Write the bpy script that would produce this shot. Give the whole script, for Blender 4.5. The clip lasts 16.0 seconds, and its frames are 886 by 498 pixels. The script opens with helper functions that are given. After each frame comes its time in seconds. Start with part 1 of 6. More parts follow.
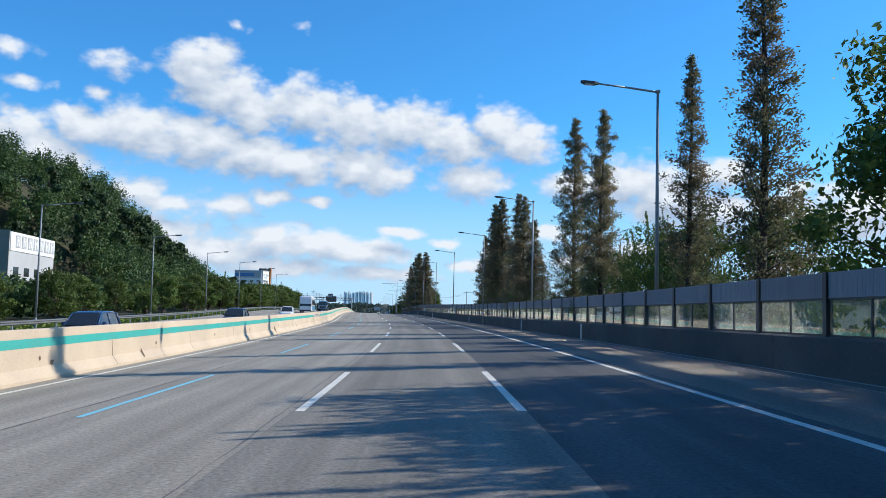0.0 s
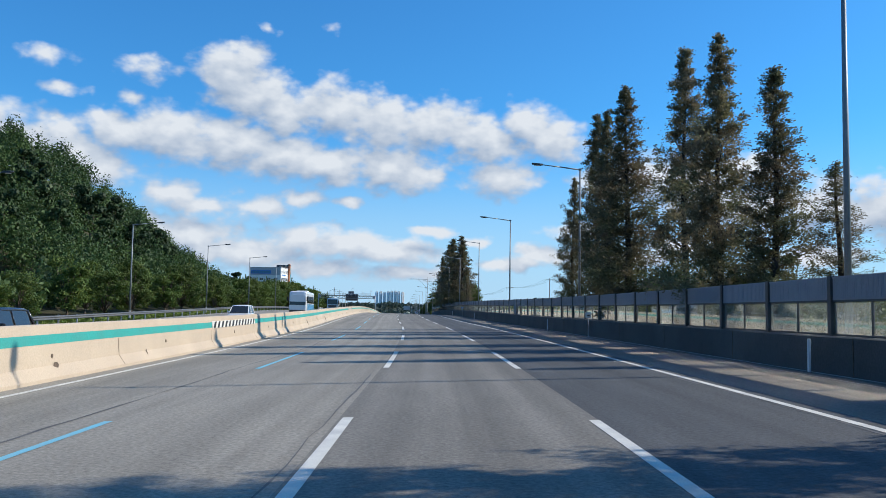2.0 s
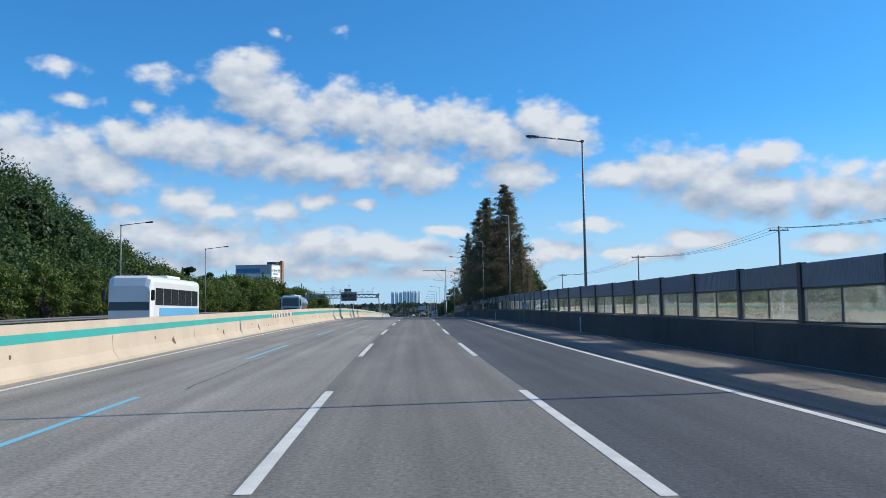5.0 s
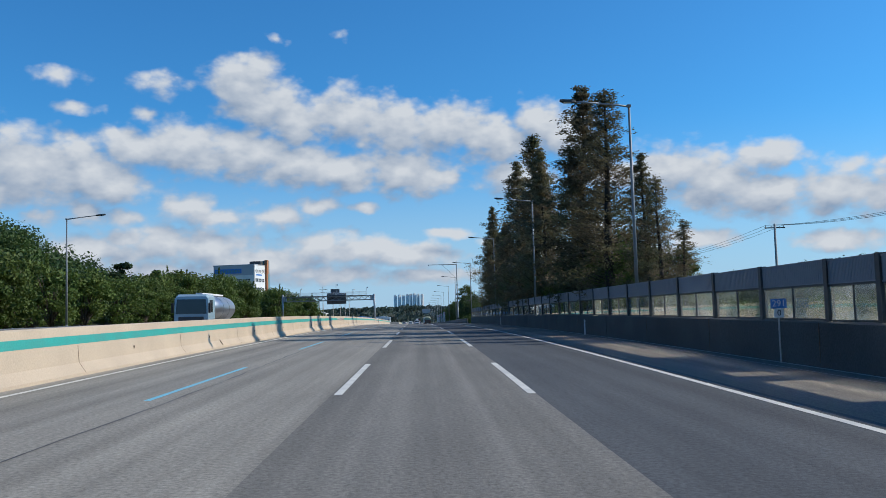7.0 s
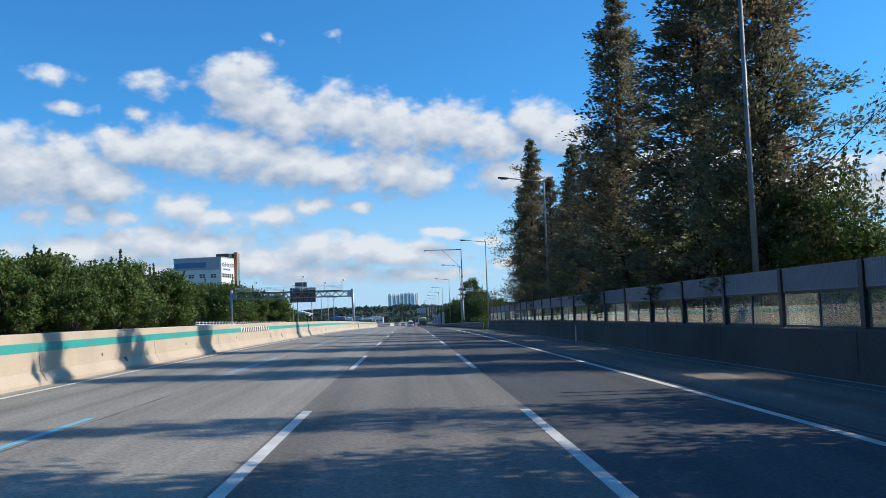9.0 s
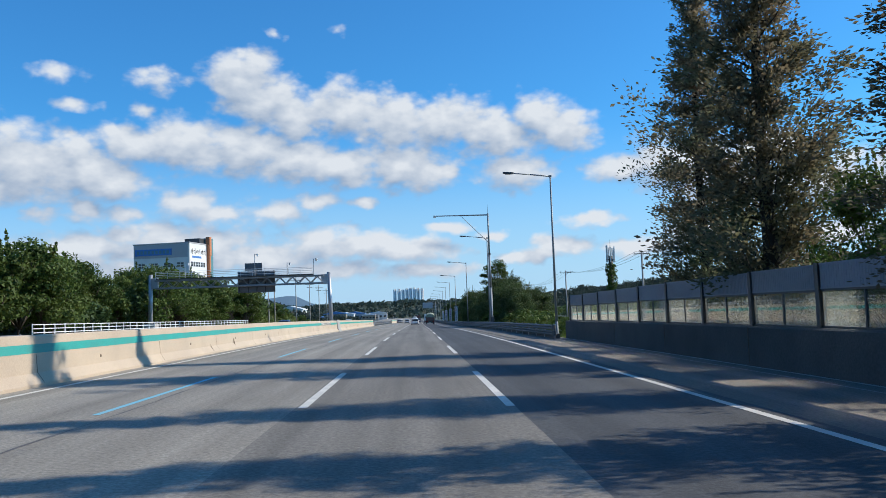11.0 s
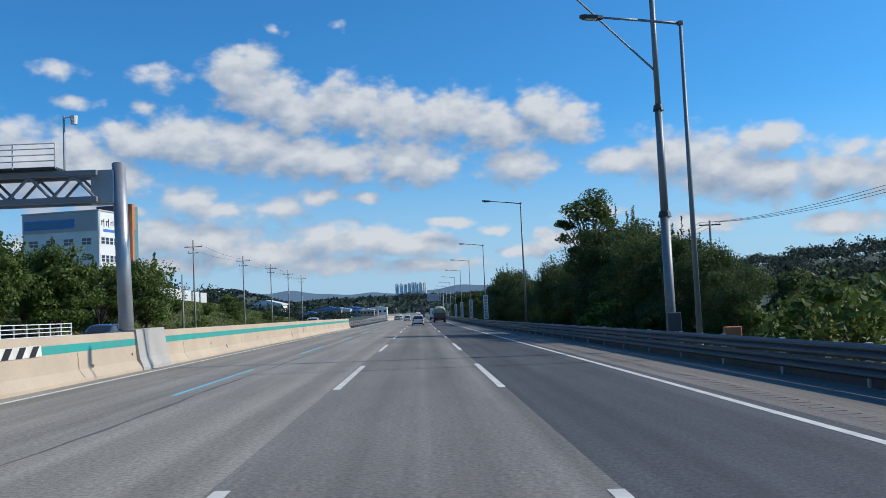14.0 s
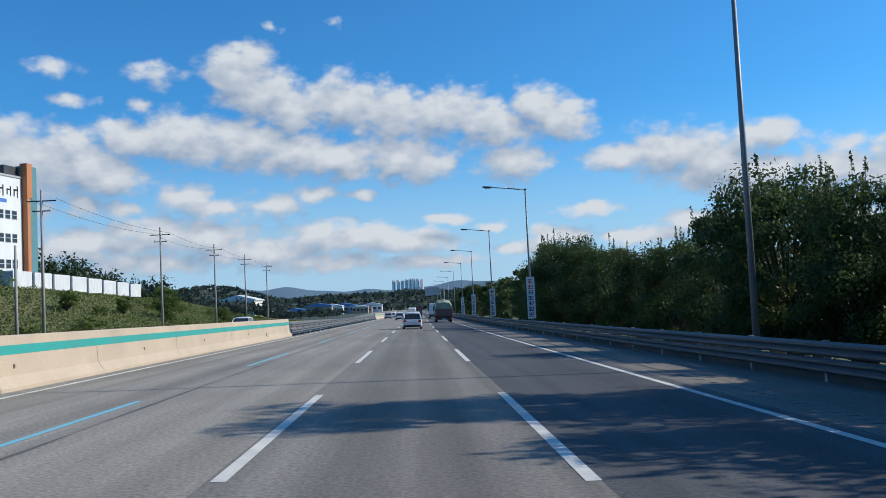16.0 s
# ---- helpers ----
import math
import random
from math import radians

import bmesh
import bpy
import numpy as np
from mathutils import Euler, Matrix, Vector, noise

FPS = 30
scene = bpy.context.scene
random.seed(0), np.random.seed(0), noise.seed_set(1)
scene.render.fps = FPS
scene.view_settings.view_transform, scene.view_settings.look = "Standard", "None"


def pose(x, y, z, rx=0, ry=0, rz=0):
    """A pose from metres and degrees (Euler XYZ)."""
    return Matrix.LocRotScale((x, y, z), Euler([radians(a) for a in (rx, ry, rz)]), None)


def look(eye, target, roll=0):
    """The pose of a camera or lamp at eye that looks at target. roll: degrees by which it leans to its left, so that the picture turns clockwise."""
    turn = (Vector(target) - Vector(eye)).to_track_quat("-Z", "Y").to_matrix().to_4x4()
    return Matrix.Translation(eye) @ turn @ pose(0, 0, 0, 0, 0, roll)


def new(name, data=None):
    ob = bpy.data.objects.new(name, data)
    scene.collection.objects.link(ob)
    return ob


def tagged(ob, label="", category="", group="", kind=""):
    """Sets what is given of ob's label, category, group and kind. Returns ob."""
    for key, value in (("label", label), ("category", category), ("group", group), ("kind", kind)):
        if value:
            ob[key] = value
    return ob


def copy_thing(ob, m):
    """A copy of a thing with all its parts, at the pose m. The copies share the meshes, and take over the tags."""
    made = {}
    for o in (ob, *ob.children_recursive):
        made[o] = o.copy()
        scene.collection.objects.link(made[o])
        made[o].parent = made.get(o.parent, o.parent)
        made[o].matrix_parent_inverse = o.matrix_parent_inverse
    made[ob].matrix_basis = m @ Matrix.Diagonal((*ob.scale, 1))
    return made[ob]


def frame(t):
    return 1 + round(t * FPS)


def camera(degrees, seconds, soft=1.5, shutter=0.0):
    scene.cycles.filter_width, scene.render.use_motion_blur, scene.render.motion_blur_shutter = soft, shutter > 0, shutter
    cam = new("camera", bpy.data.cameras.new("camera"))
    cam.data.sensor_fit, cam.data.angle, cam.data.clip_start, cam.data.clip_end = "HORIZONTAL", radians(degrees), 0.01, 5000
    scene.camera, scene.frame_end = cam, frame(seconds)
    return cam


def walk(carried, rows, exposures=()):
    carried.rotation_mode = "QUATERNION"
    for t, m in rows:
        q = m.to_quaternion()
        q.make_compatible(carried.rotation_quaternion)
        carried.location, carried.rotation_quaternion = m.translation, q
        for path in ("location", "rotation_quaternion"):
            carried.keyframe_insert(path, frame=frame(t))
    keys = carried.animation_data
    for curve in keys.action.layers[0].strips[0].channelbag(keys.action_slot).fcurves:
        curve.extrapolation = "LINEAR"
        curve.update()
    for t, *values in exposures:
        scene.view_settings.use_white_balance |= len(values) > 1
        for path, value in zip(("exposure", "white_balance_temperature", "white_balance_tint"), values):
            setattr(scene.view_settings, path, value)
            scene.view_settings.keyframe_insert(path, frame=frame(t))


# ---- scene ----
cam = camera(53.67, 16.0, 0.8)
PATH = (
    # seconds, x, y, z, yaw, pitch, roll
    (0.0, -0.306, -14.532, 1.572, -3.233, 4.268, -1.404),
    (0.5, -0.029, -2.063, 1.616, -1.626, 4.218, -1.441),
    (1.0, 0.161, 10.463, 1.662, -1.047, 4.196, -1.124),
    (1.5, 0.259, 23.038, 1.710, -0.973, 4.064, -0.983),
    (2.0, 0.524, 35.698, 1.766, -1.144, 4.159, -0.930),
    (2.5, 0.694, 48.393, 1.822, -1.316, 4.151, -0.682),
    (3.0, 0.766, 61.114, 1.877, -1.278, 4.089, -0.607),
    (3.5, 0.720, 73.854, 1.939, -1.215, 4.066, -0.246),
    (4.0, 0.594, 86.622, 2.014, -0.594, 4.053, 0.244),
    (4.5, 0.332, 99.397, 2.103, -0.293, 4.061, 0.520),
    (5.0, -0.065, 112.173, 2.204, -0.028, 4.091, 0.828),
    (5.5, -0.580, 124.946, 2.317, 0.175, 4.133, 1.124),
    (6.0, -1.073, 137.718, 2.432, 0.292, 4.176, 1.364),
    (6.5, -1.505, 150.484, 2.546, 0.298, 4.209, 1.502),
    (7.0, -1.871, 163.273, 2.658, 0.180, 4.258, 1.648),
    (7.5, -2.185, 175.890, 2.769, 0.119, 4.272, 1.619),
    (8.0, -2.461, 188.495, 2.872, 0.086, 4.207, 1.815),
    (8.5, -2.757, 201.244, 2.951, -0.062, 4.204, 1.885),
    (9.0, -3.084, 213.979, 3.004, -0.159, 4.191, 1.881),
    (9.5, -3.438, 226.591, 3.030, -0.166, 4.155, 1.884),
    (10.0, -3.823, 239.189, 3.031, -0.100, 4.077, 1.908),
    (10.5, -4.224, 251.776, 3.012, 0.024, 3.981, 1.966),
    (11.0, -4.622, 264.353, 2.978, 0.192, 3.892, 2.072),
    (11.5, -5.016, 276.924, 2.931, 0.389, 3.835, 2.241),
    (12.0, -5.502, 289.689, 2.870, 0.801, 3.766, 2.651),
    (12.5, -5.984, 302.456, 2.795, 0.898, 3.722, 2.652),
    (13.0, -6.476, 314.968, 2.708, 0.754, 3.617, 2.661),
    (13.5, -6.958, 327.490, 2.605, 0.535, 3.603, 2.437),
    (14.0, -7.337, 340.440, 2.482, 0.365, 3.545, 2.578),
    (14.5, -7.706, 353.412, 2.343, 0.272, 3.417, 2.597),
    (15.0, -8.081, 365.929, 2.196, 0.218, 3.431, 2.572),
    (15.5, -8.463, 378.482, 2.045, 0.196, 3.383, 2.614),
    (16.0, -8.853, 391.080, 1.892, 0.180, 3.324, 2.743),
)
EXPOSURE = [(t, stops + 0.03, 6520, 10) for t, stops in ((0, 0.42), (0.6, 0.5), (1.2, 0.34), (2.0, 0.26), (4.0, 0.26), (7.0, 0.0), (8.0, 0.06), (9.0, 0.25), (11.5, 0.22), (12.0, 0.1), (12.5, 0.08), (14.5, 0.0), (16.0, 0.06))]
walk(cam, [(t, pose(x, y, z, 90 + pitch, roll, yaw)) for t, x, y, z, yaw, pitch, roll in PATH], EXPOSURE)

# ---- the road's line: heading, grade and bank along it, every 60 m from -60 m ----
HEAD = (-4.12, -2.24, -0.18, 2.65, 1.39, 2.08, 2.01, 1.78, 1.95, 1.82, 1.68, 1.75, 2.0, 2.4, 2.8)
GRADE = (0.43, 0.45, 0.41, 0.9, 0.87, -0.1, -0.62, -1.18, -1.25, -1.17, -1.05, -1.1, -1.1, -0.9, -0.5)
BANK = (5.92, 3.98, 1.66, 0.35, -0.86, -1.46, -1.43, -1.87, -2.69, -2.95, -3.01, -2.5, -1.5, 0.0, 0.0)
KNOT = np.arange(-60, 781, 60.0)
STEP = 3.0
SS = np.arange(-240, 5200, STEP)
PSI = np.radians(np.interp(SS, KNOT, HEAD))
SLOPE = np.interp(SS, KNOT, GRADE) / 100
TILT = np.interp(SS, KNOT, BANK) / 100
mid = (PSI[1:] + PSI[:-1]) / 2
RX = np.concatenate(([0], np.cumsum(-np.sin(mid) * STEP)))
RY = np.concatenate(([0], np.cumsum(np.cos(mid) * STEP)))
RZ = np.concatenate(([0], np.cumsum((SLOPE[1:] + SLOPE[:-1]) / 2 * STEP)))
zero = int(240 / STEP)
RX, RY, RZ = RX - RX[zero], RY - RY[zero], RZ - RZ[zero]


def rpn(s, l, h=0.0):
    """World points at s along the road, l to its right and h over it (arrays)."""
    s = np.asarray(s, float)
    l = np.asarray(l, float)
    psi = np.interp(s, SS, PSI)
    near = np.clip(l, -30, 14)
    return np.stack([np.interp(s, SS, RX) + l * np.cos(psi), np.interp(s, SS, RY) + l * np.sin(psi),
                     np.interp(s, SS, RZ) + near * np.interp(s, SS, TILT) + h], -1)


def rp(s, l, h=0.0):
    return Vector(rpn(s, l, h).tolist())


def rm(s, l, h=0.0, turn=0.0):
    """An upright pose at a place by the road: y along it, x to its right."""
    p = rp(s, l, h)
    return pose(p.x, p.y, p.z, 0, 0, math.degrees(float(np.interp(s, SS, PSI))) + turn)


# ---- light ----
SUN_AZ, SUN_EL = 79.5, 33.0  # degrees clockwise from ahead, and up
sun = new("sun", bpy.data.lights.new("sun", "SUN"))
sun.data.energy, sun.data.angle, sun.data.color = 4.2, radians(0.53), (1.0, 0.925, 0.80)
toward = Vector((math.sin(radians(SUN_AZ)) * math.cos(radians(SUN_EL)), math.cos(radians(SUN_AZ)) * math.cos(radians(SUN_EL)), math.sin(radians(SUN_EL))))
sun.matrix_world = look(toward * 300, (0, 0, 0))

CLOUDS = {
    # az, el, half width, half height in degrees
    "band": ((-12.7, 14.9, 2.6, 2.0), (-11.3, 13.5, 3.0, 1.7), (-8.8, 12.6, 3.0, 1.7), (-5.8, 13.0, 3.0, 1.9), (-2.8, 12.2, 3.8, 1.7), (0.5, 12.1, 3.8, 1.7), (3.5, 11.3, 3.0, 1.7), (6.5, 12.2, 1.7, 1.6), (8.3, 11.2, 2.3, 1.6)),
    "middle": ((-19.3, 10.8, 2.6, 1.3), (-16.6, 10.9, 3.4, 1.7), (-13.1, 10.5, 3.8, 1.9), (-9.5, 9.9, 3.8, 1.7), (-6.3, 9.4, 3.4, 1.4), (-2.9, 9.5, 2.6, 1.7), (-1.1, 9.1, 2.4, 1.5)),
    "left": ((-25.7, 9.3, 3.8, 2.4), (-22.3, 9.1, 3.8, 2.2), (-21.0, 8.4, 3.0, 1.3), (-22.9, 10.6, 1.7, 1.1), (-28.6, 8.8, 3.3, 2.5), (-31.5, 9.6, 3.7, 2.1)),
    "wisps": ((-23.7, 14.8, 3.0, 1.3), (-17.9, 14.7, 3.4, 1.7), (-23.1, 12.9, 2.2, 0.9), (-18.6, 12.8, 1.7, 0.9), (-10.8, 17.7, 1.1, 0.6), (-6.6, 18.1, 1.2, 0.8)),
    "small": ((-22.3, 6.7, 1.9, 1.0), (-24.9, 6.5, 1.5, 0.6), (-20.0, 6.5, 1.5, 0.7), (-16.3, 7.1, 2.4, 1.2), (-14.2, 6.5, 1.7, 0.9), (-10.7, 6.6, 2.8, 1.0), (-8.1, 7.3, 1.7, 0.7), (-5.2, 7.1, 1.1, 0.4)),
    "low": ((-20.2, 5.3, 1.9, 0.7), (-17.7, 4.9, 3.0, 1.3), (-15.0, 4.6, 3.4, 1.5), (-8.2, 4.6, 3.0, 1.1), (-5.3, 4.4, 3.4, 1.2), (-2.3, 3.9, 3.8, 1.1), (-12.2, 3.6, 6.2, 1.2), (0.3, 5.3, 1.7, 0.5), (3.3, 4.7, 1.1, 0.4), (-22.3, 4.3, 5.0, 1.2), (-18.5, 3.1, 4.5, 0.8), (-7.5, 2.8, 5.0, 0.7), (-1.0, 2.5, 4.0, 0.6), (5.5, 3.2, 2.6, 0.6), (9.5, 5.4, 2.4, 0.5), (12.5, 3.6, 3.2, 0.7)),
    "right": ((11.8, 8.5, 2.6, 1.1), (15.0, 8.6, 3.4, 1.9), (17.4, 7.7, 3.8, 1.9), (20.3, 6.7, 3.8, 1.5), (24.5, 6.8, 3.8, 1.7), (20.8, 9.2, 2.4, 0.9), (16.2, 4.3, 2.6, 0.7), (4.9, 8.9, 2.6, 1.3), (28.1, 6.5, 3.3, 2.1), (24.3, 3.8, 2.9, 0.7), (8.0, 3.9, 2.5, 0.6)),
}


def cloud_field():
    """A node group: how deep in cloud a direction (az, el in degrees) lies."""
    g = bpy.data.node_groups.new("cloud_field", "ShaderNodeTree")
    g.interface.new_socket("place", in_out="INPUT", socket_type="NodeSocketVector")
    g.interface.new_socket("depth", in_out="OUTPUT", socket_type="NodeSocketFloat")
    n, k = g.nodes, g.links
    gi, go = n.new("NodeGroupInput"), n.new("NodeGroupOutput")
    warp = n.new("ShaderNodeTexNoise")
    warp.inputs["Scale"].default_value, warp.inputs["Detail"].default_value = 0.5, 3.0
    k.new(gi.outputs[0], warp.inputs["Vector"])
    wv = n.new("ShaderNodeVectorMath")
    wv.operation = "MULTIPLY_ADD"
    wv.inputs[1].default_value = (2.0, 1.0, 0)
    k.new(warp.outputs["Color"], wv.inputs[0])
    off = n.new("ShaderNodeVectorMath")
    off.operation = "ADD"
    off.inputs[1].default_value = (-1.0, -0.5, 0)
    k.new(gi.outputs[0], off.inputs[0])
    k.new(off.outputs[0], wv.inputs[2])
    last = None
    for kind, blobs in CLOUDS.items():
        thin = {"wisps": 0.5, "low": 0.95, "small": 0.85}.get(kind, 1.0)
        for az, el, w, h in blobs:
            sub = n.new("ShaderNodeVectorMath")
            sub.operation = "SUBTRACT"
            sub.inputs[1].default_value = (az, el, 0)
            k.new(wv.outputs[0], sub.inputs[0])
            mul = n.new("ShaderNodeVectorMath")
            mul.operation = "MULTIPLY"
            mul.inputs[1].default_value = (0.9 / w, 0.9 / h, 0)
            k.new(sub.outputs[0], mul.inputs[0])
            ln = n.new("ShaderNodeVectorMath")
            ln.operation = "LENGTH"
            k.new(mul.outputs[0], ln.inputs[0])
            one = n.new("ShaderNodeMath")
            one.operation = "MULTIPLY_ADD"
            one.inputs[1].default_value, one.inputs[2].default_value = -1.0, thin
            k.new(ln.outputs["Value"], one.inputs[0])
            if last is None:
                last = one.outputs[0]
            else:
                mx = n.new("ShaderNodeMath")
                mx.operation = "SMOOTH_MAX"
                mx.inputs[2].default_value = 0.25
                k.new(last, mx.inputs[0])
                k.new(one.outputs[0], mx.inputs[1])
                last = mx.outputs[0]
    fine = n.new("ShaderNodeTexNoise")
    fine.inputs["Scale"].default_value, fine.inputs["Detail"].default_value, fine.inputs["Roughness"].default_value = 0.55, 7.0, 0.52
    sq = n.new("ShaderNodeVectorMath")
    sq.operation = "MULTIPLY"
    sq.inputs[1].default_value = (1.0, 1.6, 1.0)
    k.new(gi.outputs[0], sq.inputs[0])
    k.new(sq.outputs[0], fine.inputs["Vector"])
    low = n.new("ShaderNodeMath")
    low.operation = "MAXIMUM"
    low.inputs[1].default_value = -0.8
    k.new(last, low.inputs[0])
    ad = n.new("ShaderNodeMath")
    ad.operation = "MULTIPLY_ADD"
    ad.inputs[1].default_value = 1.05
    k.new(fine.outputs["Fac"], ad.inputs[0])
    puff = n.new("ShaderNodeTexVoronoi")
    puff.feature = "SMOOTH_F1"
    puff.inputs["Scale"].default_value, puff.inputs["Detail"].default_value, puff.inputs["Smoothness"].default_value = 0.7, 2.0, 0.5
    k.new(sq.outputs[0], puff.inputs["Vector"])
    pf = n.new("ShaderNodeMath")
    pf.operation = "MULTIPLY_ADD"
    pf.inputs[1].default_value = -0.42
    k.new(puff.outputs["Distance"], pf.inputs[0])
    k.new(low.outputs[0], pf.inputs[2])
    k.new(pf.outputs[0], ad.inputs[2])
    fin = n.new("ShaderNodeMath")
    fin.operation = "SUBTRACT"
    fin.inputs[1].default_value = 0.10
    k.new(ad.outputs[0], fin.inputs[0])
    k.new(fin.outputs[0], go.inputs[0])
    return g


def make_world():
    w = bpy.data.worlds.new("sky")
    scene.world = w
    w.use_nodes = True
    n, k = w.node_tree.nodes, w.node_tree.links
    n.clear()
    sky = n.new("ShaderNodeTexSky")
    sky.sky_type, sky.sun_disc = "NISHITA", False
    sky.sun_elevation, sky.sun_rotation = radians(SUN_EL), radians(SUN_AZ)
    sky.air_density, sky.dust_density, sky.ozone_density = 1.0, 0.6, 2.0
    tc = n.new("ShaderNodeTexCoord")
    sep = n.new("ShaderNodeSeparateXYZ")
    k.new(tc.outputs["Generated"], sep.inputs[0])
    az = n.new("ShaderNodeMath")
    az.operation = "ARCTAN2"
    k.new(sep.outputs[0], az.inputs[0])
    k.new(sep.outputs[1], az.inputs[1])
    el = n.new("ShaderNodeMath")
    el.operation = "ARCSINE"
    k.new(sep.outputs[2], el.inputs[0])
    com = n.new("ShaderNodeCombineXYZ")
    for i, src in enumerate((az, el)):
        d = n.new("ShaderNodeMath")
        d.operation = "DEGREES"
        k.new(src.outputs[0], d.inputs[0])
        k.new(d.outputs[0], com.inputs[i])
    group = cloud_field()
    here = n.new("ShaderNodeGroup")
    here.node_tree = group
    k.new(com.outputs[0], here.inputs[0])
    shift = n.new("ShaderNodeVectorMath")
    shift.operation = "ADD"
    shift.inputs[1].default_value = (0.45, 1.2, 0)
    k.new(com.outputs[0], shift.inputs[0])
    sunward = n.new("ShaderNodeGroup")
    sunward.node_tree = group
    k.new(shift.outputs[0], sunward.inputs[0])
    cover = n.new("ShaderNodeMapRange")
    cover.interpolation_type = "SMOOTHSTEP"
    cover.inputs["From Min"].default_value, cover.inputs["From Max"].default_value = -0.06, 0.62
    k.new(here.outputs[0], cover.inputs["Value"])
    dif = n.new("ShaderNodeMath")
    dif.operation = "SUBTRACT"
    k.new(here.outputs[0], dif.inputs[0])
    k.new(sunward.outputs[0], dif.inputs[1])
    lit = n.new("ShaderNodeMapRange")
    lit.inputs["From Min"].default_value, lit.inputs["From Max"].default_value = -0.75, 0.75
    k.new(dif.outputs[0], lit.inputs["Value"])
    tone = n.new("ShaderNodeMix")
    tone.data_type = "RGBA"
    tone.inputs[6].default_value, tone.inputs[7].default_value = (0.23, 0.32, 0.46, 1), (0.61, 0.655, 0.71, 1)
    k.new(lit.outputs[0], tone.inputs[0])
    air = n.new("ShaderNodeVectorMath")
    air.operation = "MULTIPLY"
    air.inputs[1].default_value = (0.029, 0.092, 0.144)
    k.new(sky.outputs[0], air.inputs[0])
    low = n.new("ShaderNodeMapRange")
    low.interpolation_type = "SMOOTHERSTEP"
    low.inputs["From Min"].default_value, low.inputs["From Max"].default_value = -0.02, 0.24
    low.inputs["To Min"].default_value, low.inputs["To Max"].default_value = 0.8, 0.0
    k.new(sep.outputs[2], low.inputs["Value"])
    haze = n.new("ShaderNodeMix")
    haze.data_type = "RGBA"
    haze.inputs[7].default_value = (0.42, 0.60, 0.81, 1)
    k.new(low.outputs[0], haze.inputs[0])
    k.new(air.outputs[0], haze.inputs[6])
    mix = n.new("ShaderNodeMix")
    mix.data_type = "RGBA"
    k.new(cover.outputs[0], mix.inputs[0])
    k.new(haze.outputs[2], mix.inputs[6])
    k.new(tone.outputs[2], mix.inputs[7])
    bg = n.new("ShaderNodeBackground")
    k.new(mix.outputs[2], bg.inputs["Color"])
    out = n.new("ShaderNodeOutputWorld")
    k.new(bg.outputs[0], out.inputs["Surface"])


make_world()

# ---- materials ----


def mat(name, base, rough=0.7, metal=0.0, vary=0.25, scale=1.0, fine=40.0, bump=0.15, tint=None, coords="Object", stretch=(1, 1, 1), island=0.0, piece=0.0, specular=0.4):
    """A surface with stains at one scale and grain at a finer one."""
    m = bpy.data.materials.new(name)
    m.use_nodes = True
    n, k = m.node_tree.nodes, m.node_tree.links
    b = n["Principled BSDF"]
    b.inputs["Roughness"].default_value, b.inputs["Metallic"].default_value = rough, metal
    b.inputs["Specular IOR Level"].default_value = specular
    tc = n.new("ShaderNodeTexCoord")
    mp = n.new("ShaderNodeMapping")
    mp.inputs["Scale"].default_value = stretch
    k.new(tc.outputs[coords], mp.inputs["Vector"])
    big, small = n.new("ShaderNodeTexNoise"), n.new("ShaderNodeTexNoise")
    big.inputs["Scale"].default_value, big.inputs["Detail"].default_value = scale, 5.0
    small.inputs["Scale"].default_value, small.inputs["Detail"].default_value = fine, 3.0
    for t in (big, small):
        k.new(mp.outputs[0], t.inputs["Vector"])
    other = tint or tuple(c * (1 - vary) for c in base)
    ramp = n.new("ShaderNodeMapRange")
    ramp.inputs["From Min"].default_value, ramp.inputs["From Max"].default_value = 0.3, 0.7
    k.new(big.outputs["Fac"], ramp.inputs["Value"])
    c1 = n.new("ShaderNodeMix")
    c1.data_type = "RGBA"
    c1.inputs[6].default_value, c1.inputs[7].default_value = (*base, 1), (*other, 1)
    k.new(ramp.outputs[0], c1.inputs[0])
    value = n.new("ShaderNodeMapRange")
    value.inputs["From Min"].default_value, value.inputs["From Max"].default_value = 0.25, 0.75
    value.inputs["To Min"].default_value, value.inputs["To Max"].default_value = 1 - vary * 0.6, 1 + vary * 0.6
    k.new(small.outputs["Fac"], value.inputs["Value"])
    factor = value.outputs[0]
    for amount, node, socket in ((island, "ShaderNodeNewGeometry", "Random Per Island"), (piece, "ShaderNodeObjectInfo", "Random")):
        if amount:
            src = n.new(node)
            rr = n.new("ShaderNodeMapRange")
            rr.inputs["To Min"].default_value, rr.inputs["To Max"].default_value = 1 - amount, 1 + amount
            k.new(src.outputs[socket], rr.inputs["Value"])
            mm = n.new("ShaderNodeMath")
            mm.operation = "MULTIPLY"
            k.new(factor, mm.inputs[0])
            k.new(rr.outputs[0], mm.inputs[1])
            factor = mm.outputs[0]
    c2 = n.new("ShaderNodeVectorMath")
    c2.operation = "SCALE"
    k.new(c1.outputs[2], c2.inputs[0])
    k.new(factor, c2.inputs["Scale"])
    k.new(c2.outputs[0], b.inputs["Base Color"])
    if bump:
        bp = n.new("ShaderNodeBump")
        bp.inputs["Strength"].default_value, bp.inputs["Distance"].default_value = bump, 0.02
        k.new(small.outputs["Fac"], bp.inputs["Height"])
        k.new(bp.outputs[0], b.inputs["Normal"])
    return m


